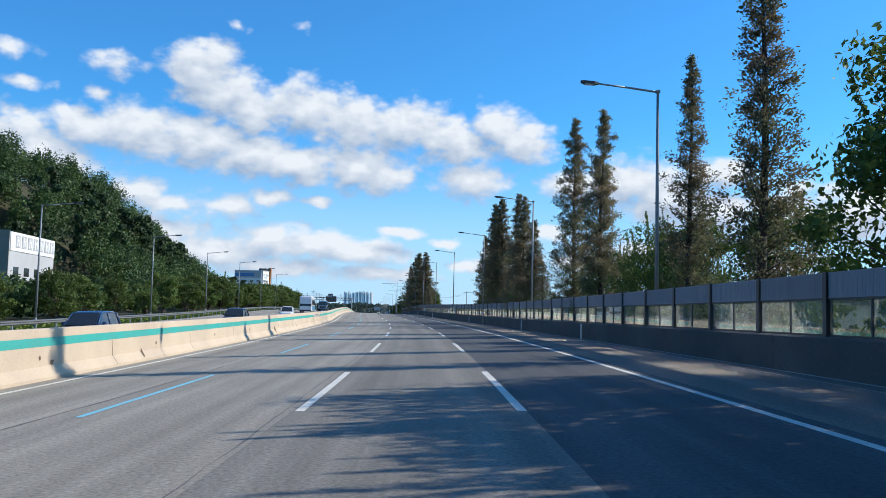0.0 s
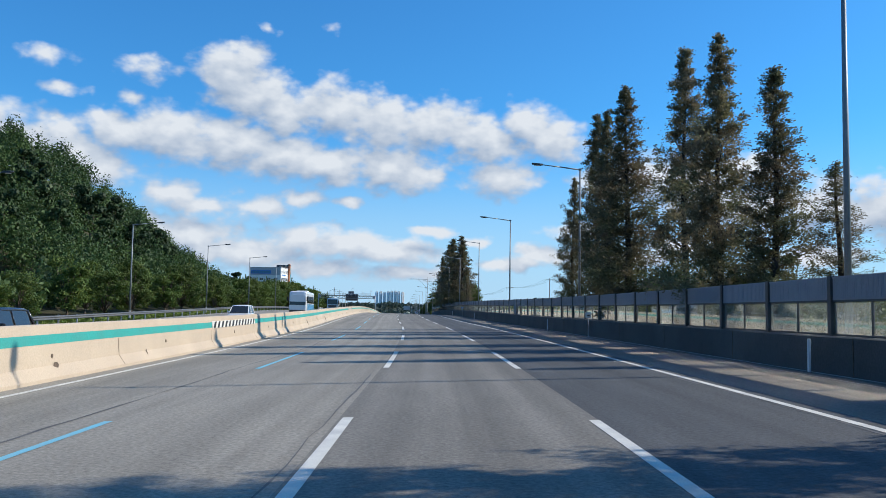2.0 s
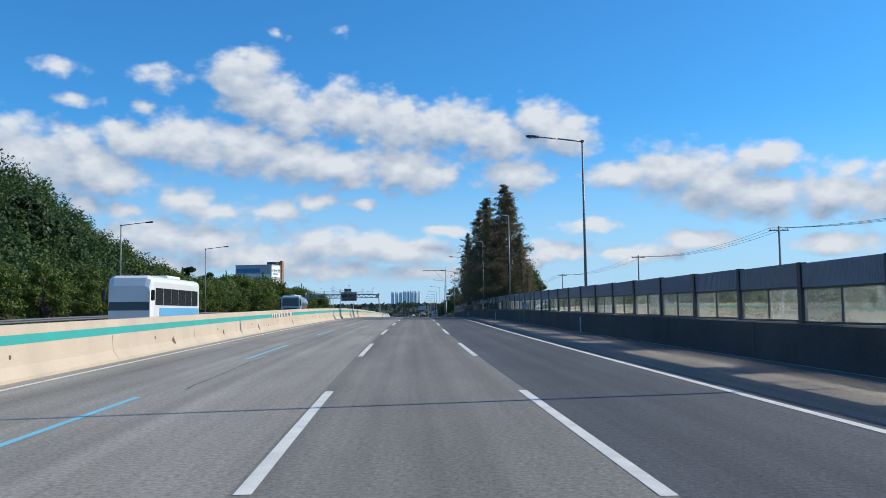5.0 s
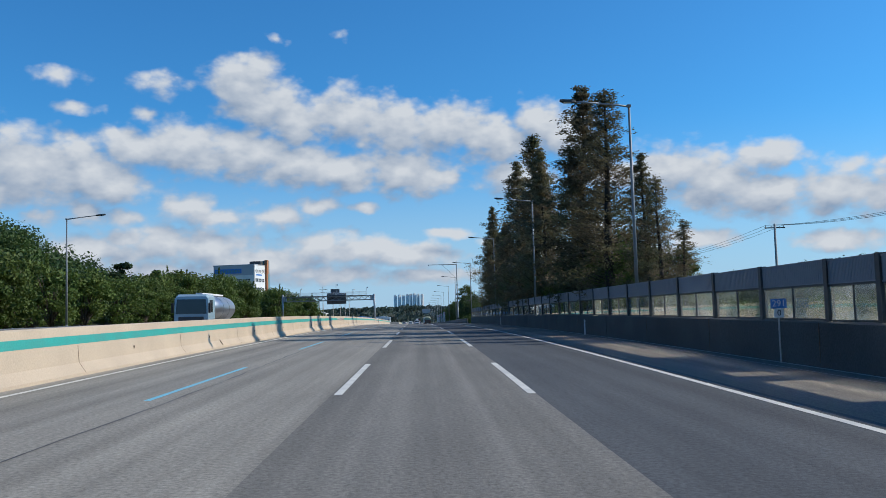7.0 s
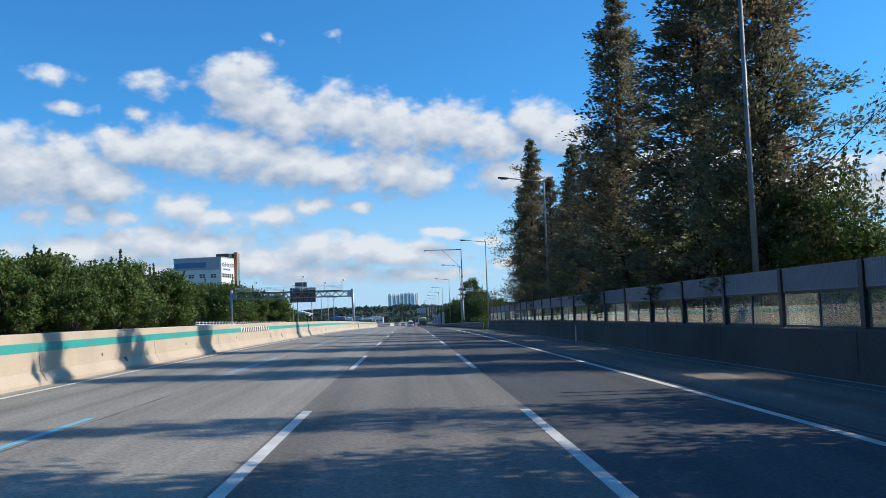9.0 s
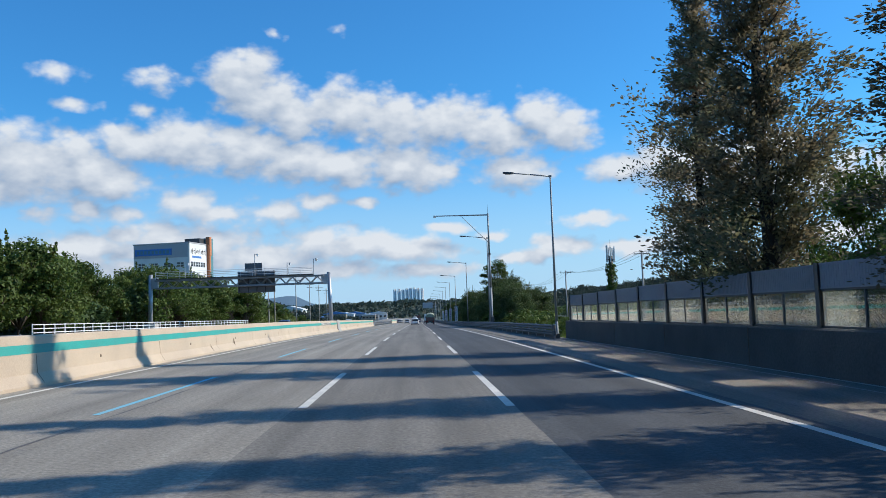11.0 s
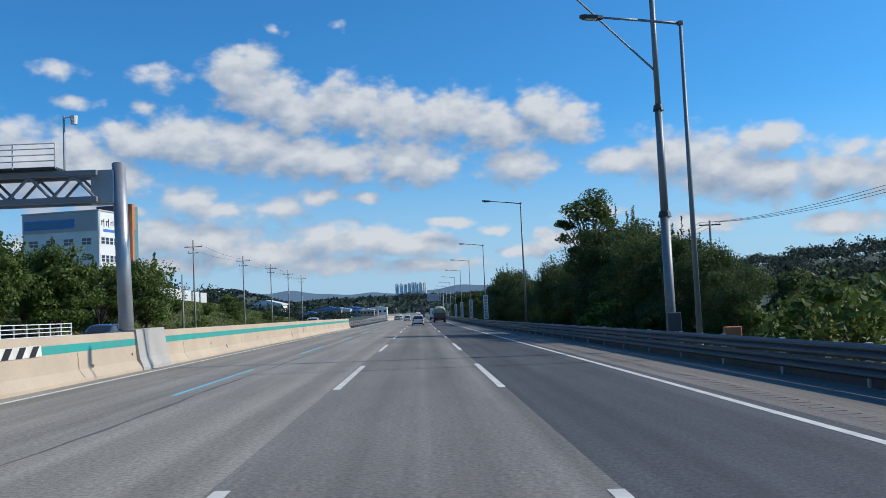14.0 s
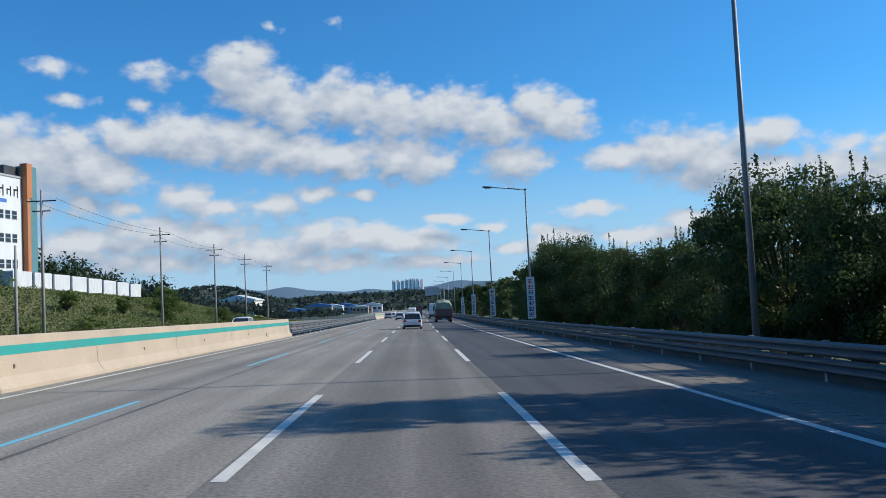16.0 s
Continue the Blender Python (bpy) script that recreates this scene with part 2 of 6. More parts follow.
def leaf_mat(name, base, other, through_light=0.3, patch=0.25):
    m = mat(name, base, 0.6, vary=0.3, scale=patch, fine=3.0, bump=0.0, tint=other, island=0.32, piece=0.2, specular=0.25)
    n, k = m.node_tree.nodes, m.node_tree.links
    b, out = n["Principled BSDF"], n["Material Output"]
    tr = n.new("ShaderNodeBsdfTranslucent")
    k.new(b.inputs["Base Color"].links[0].from_socket, tr.inputs["Color"])
    mx = n.new("ShaderNodeMixShader")
    mx.inputs[0].default_value = through_light
    k.new(b.outputs[0], mx.inputs[1])
    k.new(tr.outputs[0], mx.inputs[2])
    k.new(mx.outputs[0], out.inputs["Surface"])
    return m


def road_mat(name, base, other, grain=0.85):
    """Asphalt in road coordinates: long wheel-track streaks, patches, stone grain."""
    m = mat(name, base, 0.85, vary=grain, scale=0.9, fine=16.0, bump=0.5, tint=other, coords="UV", stretch=(1.0, 0.06, 1.0), specular=0.3)
    n, k = m.node_tree.nodes, m.node_tree.links
    small = [t for t in n if t.type == "TEX_NOISE"][1]
    tc = [t for t in n if t.type == "TEX_COORD"][0]
    k.new(tc.outputs["UV"], small.inputs["Vector"])
    small.inputs["Detail"].default_value = 5.0
    small.inputs["Roughness"].default_value = 0.7
    track, place = n.new("ShaderNodeTexNoise"), n.new("ShaderNodeMapping")
    place.inputs["Scale"].default_value = (1.6, 0.004, 1.0)
    track.inputs["Scale"].default_value, track.inputs["Detail"].default_value = 1.0, 4.0
    k.new(tc.outputs["UV"], place.inputs["Vector"])
    k.new(place.outputs[0], track.inputs["Vector"])
    blot, spot = n.new("ShaderNodeTexNoise"), n.new("ShaderNodeMapping")
    spot.inputs["Scale"].default_value = (0.5, 0.12, 1.0)
    blot.inputs["Scale"].default_value, blot.inputs["Detail"].default_value, blot.inputs["Roughness"].default_value = 1.0, 6.0, 0.7
    k.new(tc.outputs["UV"], spot.inputs["Vector"])
    k.new(spot.outputs[0], blot.inputs["Vector"])
    b = n["Principled BSDF"]
    link = b.inputs["Base Color"].links[0].from_socket
    for tex, low, high in ((track, 0.78, 1.2), (blot, 0.86, 1.13)):
        mr = n.new("ShaderNodeMapRange")
        mr.inputs["From Min"].default_value, mr.inputs["From Max"].default_value = 0.3, 0.7
        mr.inputs["To Min"].default_value, mr.inputs["To Max"].default_value = low, high
        k.new(tex.outputs["Fac"], mr.inputs["Value"])
        sc = n.new("ShaderNodeVectorMath")
        sc.operation = "SCALE"
        k.new(link, sc.inputs[0])
        k.new(mr.outputs[0], sc.inputs["Scale"])
        link = sc.outputs[0]
    k.new(link, b.inputs["Base Color"])
    return m


MAT = {
    "asphalt_old": road_mat("worn_asphalt", (0.30, 0.276, 0.234), (0.238, 0.22, 0.188)),
    "asphalt_mid": road_mat("grey_asphalt", (0.215, 0.201, 0.176), (0.162, 0.152, 0.135)),
    "asphalt_new": road_mat("dark_asphalt", (0.090, 0.094, 0.098), (0.066, 0.070, 0.075)),
    "shoulder": road_mat("brown_shoulder", (0.195, 0.174, 0.148), (0.14, 0.128, 0.112)),
    "white_line": mat("white_road_paint", (0.74, 0.72, 0.65), 0.7, vary=0.2, scale=2.0, fine=60, tint=(0.54, 0.53, 0.49)),
    "blue_line": mat("blue_road_paint", (0.16, 0.52, 0.66), 0.7, vary=0.18, scale=2.0, fine=60, tint=(0.22, 0.46, 0.55)),
    "barrier": mat("cream_barrier_paint", (0.52, 0.42, 0.31), 0.75, vary=0.18, scale=0.5, fine=25, bump=0.2, tint=(0.43, 0.345, 0.26), stretch=(1, 1, 1)),
    "green": mat("green_paint", (0.02, 0.33, 0.29), 0.6, vary=0.2, scale=1.0, fine=30, tint=(0.05, 0.28, 0.25)),
    "tar": mat("tar", (0.14, 0.135, 0.128), 0.7, vary=0.4, scale=1.0, fine=20, bump=0.1),
    "stain": mat("rust_stain", (0.16, 0.115, 0.08), 0.9, vary=0.4, scale=4, fine=40),
    "black": mat("black_paint", (0.02, 0.02, 0.022), 0.6, vary=0.2),
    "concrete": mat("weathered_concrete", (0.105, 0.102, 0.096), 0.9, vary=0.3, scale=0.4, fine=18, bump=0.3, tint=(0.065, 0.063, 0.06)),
    "concrete_light": mat("light_concrete", (0.42, 0.40, 0.37), 0.9, vary=0.2, scale=0.6, fine=18, bump=0.25, tint=(0.33, 0.31, 0.29)),
    "panel": mat("grey_blue_metal_panel", (0.26, 0.28, 0.31), 0.55, vary=0.12, scale=0.8, fine=20, piece=0.10, tint=(0.22, 0.235, 0.26)),
    "steel_dark": mat("dark_steel", (0.07, 0.075, 0.08), 0.5, 0.3, vary=0.2),
    "galvanised": mat("galvanised_steel", (0.42, 0.44, 0.46), 0.45, 0.6, vary=0.2, scale=1.5, fine=25, tint=(0.34, 0.35, 0.36)),
    "rail": mat("guard_rail_steel", (0.125, 0.13, 0.135), 0.6, 0.25, vary=0.25, scale=0.8, fine=15, tint=(0.15, 0.153, 0.157)),
    "pole": mat("grey_pole_paint", (0.24, 0.26, 0.27), 0.5, 0.2, vary=0.15, scale=1.5, fine=20),
    "wood_pole": mat("concrete_pole", (0.36, 0.345, 0.32), 0.85, vary=0.2, scale=1.0, fine=14),
    "grass": mat("roadside_grass", (0.085, 0.11, 0.035), 0.9, vary=0.45, scale=0.15, fine=3.0, bump=0.6, tint=(0.15, 0.13, 0.06)),
    "dark_floor": mat("dark_wood_floor", (0.035, 0.045, 0.02), 0.95, vary=0.4, scale=0.2, fine=3.0, bump=0.6, tint=(0.05, 0.045, 0.025)),
    "bark": mat("bark", (0.11, 0.085, 0.065), 0.9, vary=0.4, scale=2.0, fine=14, bump=0.6, stretch=(1, 1, 0.25)),
    "bark_dark": mat("dark_bark", (0.06, 0.05, 0.042), 0.9, vary=0.4, scale=2.0, fine=14, bump=0.6, stretch=(1, 1, 0.25)),
    "leaf_row": leaf_mat("bronze_green_leaves", (0.125, 0.15, 0.075), (0.215, 0.15, 0.10), 0.5, patch=0.3),
    "leaf_green": leaf_mat("green_leaves", (0.075, 0.125, 0.028), (0.115, 0.15, 0.036), 0.36),
    "leaf_pine": leaf_mat("dark_pine_needles", (0.028, 0.055, 0.022), (0.045, 0.07, 0.025), 0.12),
    "leaf_hill": leaf_mat("hill_leaves", (0.074, 0.122, 0.034), (0.034, 0.064, 0.027), 0.3, 0.16),
    # haze put into the colour: bluish leaves, translucency flattening their contrast
    "leaf_far": leaf_mat("haze_tinted_far_leaves", (0.05, 0.074, 0.06), (0.042, 0.062, 0.052), 0.5, 0.02),
    "leaf_bush": leaf_mat("bush_leaves", (0.095, 0.15, 0.03), (0.14, 0.17, 0.035)),
    # darker leaf green, the shade of the side away from the sun put in
    "leaf_dark": leaf_mat("shaded_leaves", (0.062, 0.095, 0.032), (0.085, 0.118, 0.036), 0.4),
    "white_wall": mat("white_wall_paint", (0.74, 0.73, 0.70), 0.8, vary=0.08, scale=0.3, fine=8, tint=(0.66, 0.65, 0.62)),
    "grey_wall": mat("grey_wall_panel", (0.42, 0.42, 0.43), 0.7, vary=0.1, scale=0.3, fine=8),
    "tan_wall": mat("tan_wall", (0.36, 0.30, 0.23), 0.85, vary=0.15, scale=0.4, fine=8),
    "orange": mat("orange_cladding", (0.52, 0.20, 0.09), 0.7, vary=0.12, scale=0.5, fine=8),
    "teal": mat("teal_cladding", (0.10, 0.24, 0.27), 0.6, vary=0.12, scale=0.5, fine=8),
    "blue_sign": mat("blue_sign_face", (0.06, 0.20, 0.52), 0.5, vary=0.1),
    "blue_roof": mat("blue_sheet_roof", (0.10, 0.26, 0.55), 0.5, vary=0.15, scale=0.05, fine=2),
    "white_sheet": mat("white_sheet", (0.72, 0.73, 0.73), 0.6, vary=0.1, scale=0.3, fine=6),
    "dark_glass": mat("dark_window_glass", (0.03, 0.035, 0.04), 0.08, vary=0.2, specular=0.6, bump=0.0),
    "sign_back": mat("sign_back", (0.16, 0.165, 0.175), 0.6, 0.3, vary=0.15, scale=1.0),
    "apartment": mat("apartment_wall", (0.82, 0.82, 0.82), 0.8, vary=0.06, scale=0.02, fine=0.3),
    "far_hill": mat("distant_wood", (0.045, 0.07, 0.05), 0.95, vary=0.4, scale=0.012, fine=0.15, bump=0.0, tint=(0.065, 0.085, 0.06)),
    "rubber": mat("tyre_rubber", (0.02, 0.02, 0.02), 0.85, vary=0.2),
    "rim": mat("alloy_rim", (0.5, 0.5, 0.52), 0.3, 0.9, vary=0.1),
    "red_lamp": mat("red_tail_lamp", (0.45, 0.02, 0.02), 0.25, vary=0.1, bump=0.0),
    "plate": mat("plate_white", (0.7, 0.7, 0.68), 0.5, vary=0.05),
    "tarp": mat("green_tarpaulin", (0.22, 0.26, 0.17), 0.8, vary=0.3, scale=1.2, fine=10, bump=0.5, tint=(0.36, 0.37, 0.28)),
    "red_text": mat("red_lettering", (0.5, 0.05, 0.04), 0.6, vary=0.1),
    "navy_text": mat("navy_lettering", (0.03, 0.05, 0.16), 0.6, vary=0.1),
    "cable": mat("black_cable", (0.03, 0.03, 0.03), 0.7, vary=0.1),
}


def paint(name, base, rough=0.25):
    m = mat(name, base, rough, 0.0, vary=0.04, scale=0.8, fine=30, bump=0.0, specular=0.5)
    m.node_tree.nodes["Principled BSDF"].inputs["Coat Weight"].default_value = 0.6
    return m


def dirty_glass():
    """A clear pane with a dusty film."""
    m = bpy.data.materials.new("dusty_clear_pane")
    m.use_nodes = True
    n, k = m.node_tree.nodes, m.node_tree.links
    b, out = n["Principled BSDF"], n["Material Output"]
    b.inputs["Base Color"].default_value = (0.86, 0.92, 0.90, 1)
    b.inputs["Transmission Weight"].default_value, b.inputs["Roughness"].default_value, b.inputs["IOR"].default_value = 1.0, 0.02, 1.45
    film = n.new("ShaderNodeBsdfPrincipled")
    film.inputs["Base Color"].default_value, film.inputs["Roughness"].default_value = (0.33, 0.36, 0.34, 1), 0.7
    haze = n.new("ShaderNodeBsdfTranslucent")
    haze.inputs["Color"].default_value = (0.55, 0.58, 0.55, 1)
    half = n.new("ShaderNodeMixShader")
    half.inputs[0].default_value = 0.3
    k.new(film.outputs[0], half.inputs[1])
    k.new(haze.outputs[0], half.inputs[2])
    tc, no, info = n.new("ShaderNodeTexCoord"), n.new("ShaderNodeTexNoise"), n.new("ShaderNodeObjectInfo")
    no.inputs["Scale"].default_value, no.inputs["Detail"].default_value = 0.9, 5.0
    k.new(tc.outputs["Object"], no.inputs["Vector"])
    ad = n.new("ShaderNodeMath")
    ad.operation = "MULTIPLY_ADD"
    ad.inputs[1].default_value = 0.35
    k.new(info.outputs["Random"], ad.inputs[0])
    k.new(no.outputs["Fac"], ad.inputs[2])
    mr = n.new("ShaderNodeMapRange")
    mr.inputs["From Min"].default_value, mr.inputs["From Max"].default_value = 0.35, 0.95
    mr.inputs["To Min"].default_value, mr.inputs["To Max"].default_value = 0.05, 0.42
    k.new(ad.outputs[0], mr.inputs["Value"])
    mx = n.new("ShaderNodeMixShader")
    k.new(mr.outputs[0], mx.inputs[0])
    k.new(b.outputs[0], mx.inputs[1])
    k.new(half.outputs[0], mx.inputs[2])
    k.new(mx.outputs[0], out.inputs["Surface"])
    return m


MAT["pane"] = dirty_glass()
# haze put into the mountains as a blue base colour and a glow
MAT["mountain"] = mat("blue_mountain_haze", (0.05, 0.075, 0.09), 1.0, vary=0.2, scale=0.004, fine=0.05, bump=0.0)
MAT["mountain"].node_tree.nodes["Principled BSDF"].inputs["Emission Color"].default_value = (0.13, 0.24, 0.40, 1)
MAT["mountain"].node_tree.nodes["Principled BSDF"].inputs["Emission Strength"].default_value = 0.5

# ---- shapes ----


class Shape:
    """Vertices and faces of one mesh."""

    def __init__(self):
        self.v, self.f, self.m = [], [], []

    def add(self, verts, faces, slot=0):
        o = len(self.v)
        self.v += [tuple(p) for p in verts]
        self.f += [tuple(i + o for i in q) for q in faces]
        self.m += [slot] * len(faces)
        return self

    def box(self, x0, y0, z0, x1, y1, z1, slot=0, bevel=0.0):
        if bevel <= 0:
            v = [(x, y, z) for z in (z0, z1) for y in (y0, y1) for x in (x0, x1)]
            return self.add(v, [(0, 2, 3, 1), (4, 5, 7, 6), (0, 1, 5, 4), (2, 6, 7, 3), (0, 4, 6, 2), (1, 3, 7, 5)], slot)
        b = bevel
        rings = []
        for z, i in ((z0, b), (z0 + b, 0), (z1 - b, 0), (z1, b)):
            c = b + i
            rings.append([(x0 + c, y0 + i, z), (x1 - c, y0 + i, z), (x1 - i, y0 + c, z), (x1 - i, y1 - c, z), (x1 - c, y1 - i, z), (x0 + c, y1 - i, z), (x0 + i, y1 - c, z), (x0 + i, y0 + c, z)])
        return self.loft(rings, slot)

    def loft(self, rings, slot=0, caps=True):
        k = len(rings[0])
        v = [p for r in rings for p in r]
        f = [(a * k + i, a * k + (i + 1) % k, (a + 1) * k + (i + 1) % k, (a + 1) * k + i) for a in range(len(rings) - 1) for i in range(k)]
        if caps:
            f += [tuple(reversed(range(k))), tuple(range((len(rings) - 1) * k, len(rings) * k))]
        return self.add(v, f, slot)

    def tube(self, a, b, ra, rb=None, k=8, slot=0):
        a, b = Vector(a), Vector(b)
        d = (b - a).normalized()
        u = d.orthogonal().normalized()
        w = d.cross(u)
        rb = ra if rb is None else rb
        ring = lambda p, r: [tuple(p + (u * math.cos(2 * math.pi * i / k) + w * math.sin(2 * math.pi * i / k)) * r) for i in range(k)]
        return self.loft([ring(a, ra), ring(b, rb)], slot)

    def mesh(self, name, *mats, smooth=False):
        me = bpy.data.meshes.new(name)
        me.from_pydata(self.v, [], self.f)
        for x in mats:
            me.materials.append(x)
        if len(mats) > 1:
            me.polygons.foreach_set("material_index", self.m)
        if smooth:
            me.polygons.foreach_set("use_smooth", [True] * len(self.f))
        me.update()
        return me


def part(name, shape, material, parent, label="", m=None, smooth=False):
    me = shape if isinstance(shape, bpy.types.Mesh) else shape.mesh(name, material, smooth=smooth)
    ob = new(name, me)
    ob.parent = parent
    if m is not None:
        ob.matrix_basis = m
    if label:
        tagged(ob, label)
    return ob


def thing(name, label, category, m=None, group="", kind=""):
    ob = new(name)
    if m is not None:
        ob.matrix_basis = m
    return tagged(ob, label, category, group, kind)


def quads(name, V, material, uv=None):
    """A mesh of loose quads from an array (n, 4, 3)."""
    n = len(V)
    me = bpy.data.meshes.new(name)
    me.vertices.add(n * 4)
    me.vertices.foreach_set("co", np.ascontiguousarray(V, np.float32).ravel())
    me.loops.add(n * 4)
    me.loops.foreach_set("vertex_index", np.arange(n * 4, dtype=np.int32))
    me.polygons.add(n)
    me.polygons.foreach_set("loop_start", np.arange(0, n * 4, 4, dtype=np.int32))
    me.materials.append(material)
    me.update(calc_edges=True)
    return me


def ribbon(name, profile, s0, s1, step, material, closed=False):
    """A profile of (l, h) drawn along the road, with road coordinates as its UV map."""
    s = np.linspace(s0, s1, max(2, int((s1 - s0) / step) + 1))
    k = len(profile)
    P = np.stack([rpn(s, l, h) for l, h in profile], 1)
    n = len(s)
    f = []
    span = k if closed else k - 1
    for i in range(n - 1):
        for j in range(span):
            a, b = i * k + j, i * k + (j + 1) % k
            f.append((a, b, b + k, a + k))
    if closed:
        f += [tuple(reversed(range(k))), tuple(range((n - 1) * k, n * k))]
    me = bpy.data.meshes.new(name)
    me.from_pydata(P.reshape(-1, 3).tolist(), [], f)
    along = np.concatenate(([0], np.cumsum([math.dist(profile[j], profile[j + 1]) for j in range(k - 1)])))
    uv = me.uv_layers.new(name="road")
    idx = np.empty(len(me.loops), np.int32)
    me.loops.foreach_get("vertex_index", idx)
    uvs = np.stack([profile[0][0] + along[idx % k], s[idx // k]], 1)
    uv.data.foreach_set("uv", uvs.astype(np.float32).ravel())
    me.materials.append(material)
    me.update()
    return me

# ---- ground ----
rng = np.random.default_rng(7)


def ease(t):
    t = np.clip(t, 0, 1)
    return t * t * (3 - 2 * t)


def waves(s, l, f, seed):
    return (np.sin(s * f + seed) + np.sin(l * f * 1.3 + seed * 2.1) + np.sin((s + l) * f * 0.7 + seed * 3.7) + np.sin((s - 1.4 * l) * f * 0.45 + seed)) / 4


def ground_h(s, l):
    """Height of the ground over the road's line."""
    s, l = np.asarray(s, float), np.asarray(l, float)
    hill = np.interp(s, (-200, 60, 150, 190, 246, 272, 286, 308, 323, 335, 345, 360, 400, 470, 515, 590, 760), (18, 21, 24, 27, 28, 25.5, 24, 22, 17, 14, 11, 8, 3.2, 4.5, 7, 7, 0))
    notch = 34 * ease((s - 35) / 40) * (1 - ease((s - 150) / 18))
    bank = ease((-l - 35 - notch) / 25)
    slope = np.clip((-l - 38 - notch) / 42, 0, 1) ** 2
    w = ease((s - 370) / 50)
    h = -0.35 + hill * (bank * w + slope * (1 - w)) * (1 + 0.12 * waves(s, l, 0.05, 1.0))
    h = h * np.where(l < -120, 1 - 0.9 * ease((-l - 120) / 200), 1.0)
    drop = np.interp(s, (-200, 315, 340, 480, 620), (0.6, 0.6, 1.6, 1.6, 0.5))
    h = h - drop * ease((l - 10.5) / 10)
    h = h + 22 * np.exp(-(((l - 235) / 75) ** 2)) * ease((s - 420) / 260) * (1 - ease((s - 1350) / 350)) * (1 + 0.16 * waves(s, l, 0.017, 2.0))
    h = h + 20 * np.exp(-(((l - 330) / 120) ** 2)) * (1 - ease((s - 500) / 200)) * (1 + 0.2 * waves(s, l, 0.02, 4.0))
    far = ease((s - 1250) / 450)
    h = h + far * (17 + 6 * waves(s, l, 0.009, 0.7))
    h = h + 44 * np.exp(-(((l + 420) / 130) ** 2 + ((s - 2350) / 260) ** 2))
    h = h + 30 * np.exp(-(((l + 950) / 330) ** 2 + ((s - 1900) / 300) ** 2))
    h = h + 34 * ease((s - 2900) / 900) * (1 + 0.25 * waves(s, l, 0.004, 1.9))
    return h


def ground_mesh():
    s = np.concatenate((np.arange(-230, 640, 7.0), np.arange(640, 1500, 20.0), np.arange(1500, 5150, 60.0)))
    left = -np.concatenate((np.arange(32, 110, 5.0), np.arange(110, 300, 14), np.arange(300, 2700, 80)))[::-1]
    right = np.concatenate((np.arange(10.5, 60, 4.0), np.arange(60, 420, 14), np.arange(420, 2700, 80)))
    l = np.concatenate((left, (-28, -20, -10, 0, 8), right))
    S, L = np.meshgrid(s, l, indexing="ij")
    P = rpn(S, L, ground_h(S, L)).reshape(-1, 3)
    k = len(l)
    f = [(i * k + j, i * k + j + 1, (i + 1) * k + j + 1, (i + 1) * k + j) for i in range(len(s) - 1) for j in range(k - 1)]
    me = bpy.data.meshes.new("ground")
    me.from_pydata(P.tolist(), [], f)
    me.materials.append(MAT["grass"])
    me.materials.append(MAT["far_hill"])
    distant = np.array([s[i] > 660 or l[j] > 90 or l[j] < -130 for i in range(len(s) - 1) for j in range(k - 1)], np.int32)
    # darker ground where the woods stand, visible between the crowns
    me.materials.append(MAT["dark_floor"])
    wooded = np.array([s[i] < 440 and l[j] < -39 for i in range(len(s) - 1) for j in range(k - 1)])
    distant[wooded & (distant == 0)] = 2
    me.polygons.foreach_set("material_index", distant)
    me.polygons.foreach_set("use_smooth", np.ones(len(f), bool))
    me.update()
    return me


tagged(new("ground", ground_mesh()), "grassy roadside ground rising into wooded hills", "ground", kind="structure")

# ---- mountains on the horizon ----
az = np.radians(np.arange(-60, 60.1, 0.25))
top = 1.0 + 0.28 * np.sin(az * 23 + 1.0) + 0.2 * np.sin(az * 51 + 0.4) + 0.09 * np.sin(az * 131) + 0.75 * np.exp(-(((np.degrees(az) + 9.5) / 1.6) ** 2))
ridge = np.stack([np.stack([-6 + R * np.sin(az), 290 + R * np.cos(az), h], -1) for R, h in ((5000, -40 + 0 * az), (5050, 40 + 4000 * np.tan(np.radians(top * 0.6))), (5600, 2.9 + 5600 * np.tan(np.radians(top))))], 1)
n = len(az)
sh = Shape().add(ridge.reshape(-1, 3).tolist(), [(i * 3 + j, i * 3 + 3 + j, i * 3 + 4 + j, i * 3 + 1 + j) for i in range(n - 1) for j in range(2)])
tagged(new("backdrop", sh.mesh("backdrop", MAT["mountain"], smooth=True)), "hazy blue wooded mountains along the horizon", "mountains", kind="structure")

# ---- carriageways ----
road = tagged(new("road", ribbon("road", [(-1.93, 0), (1.87, 0)], -120, 1400, 4, MAT["asphalt_mid"])), "grey asphalt motorway lane with worn wheel tracks", "road", kind="structure")
part("lane", ribbon("lane", [(-9.15, 0), (-1.93, 0)], -120, 1400, 4, MAT["asphalt_old"]), None, road, "pale worn asphalt lanes")
part("lane", ribbon("lane", [(1.87, 0), (5.72, 0)], -120, 1400, 4, MAT["asphalt_new"]), None, road, "dark fresher asphalt lane")
part("shoulder", ribbon("shoulder", [(5.72, 0), (8.1, 0), (9.35, 0)], -120, 1400, 4, MAT["shoulder"]), None, road, "brownish hard shoulder")
part("gutter", ribbon("gutter", [(8.55, 0.004), (8.95, -0.02), (9.25, 0.012)], -72, 317, 4, MAT["concrete_light"]), None, road, "grey concrete gutter along the noise wall")
opposite = tagged(new("road", ribbon("road", [(-27.5, 0), (-9.75, 0)], -120, 1400, 4, MAT["asphalt_old"])), "pale asphalt of the opposite carriageway", "road", kind="structure")


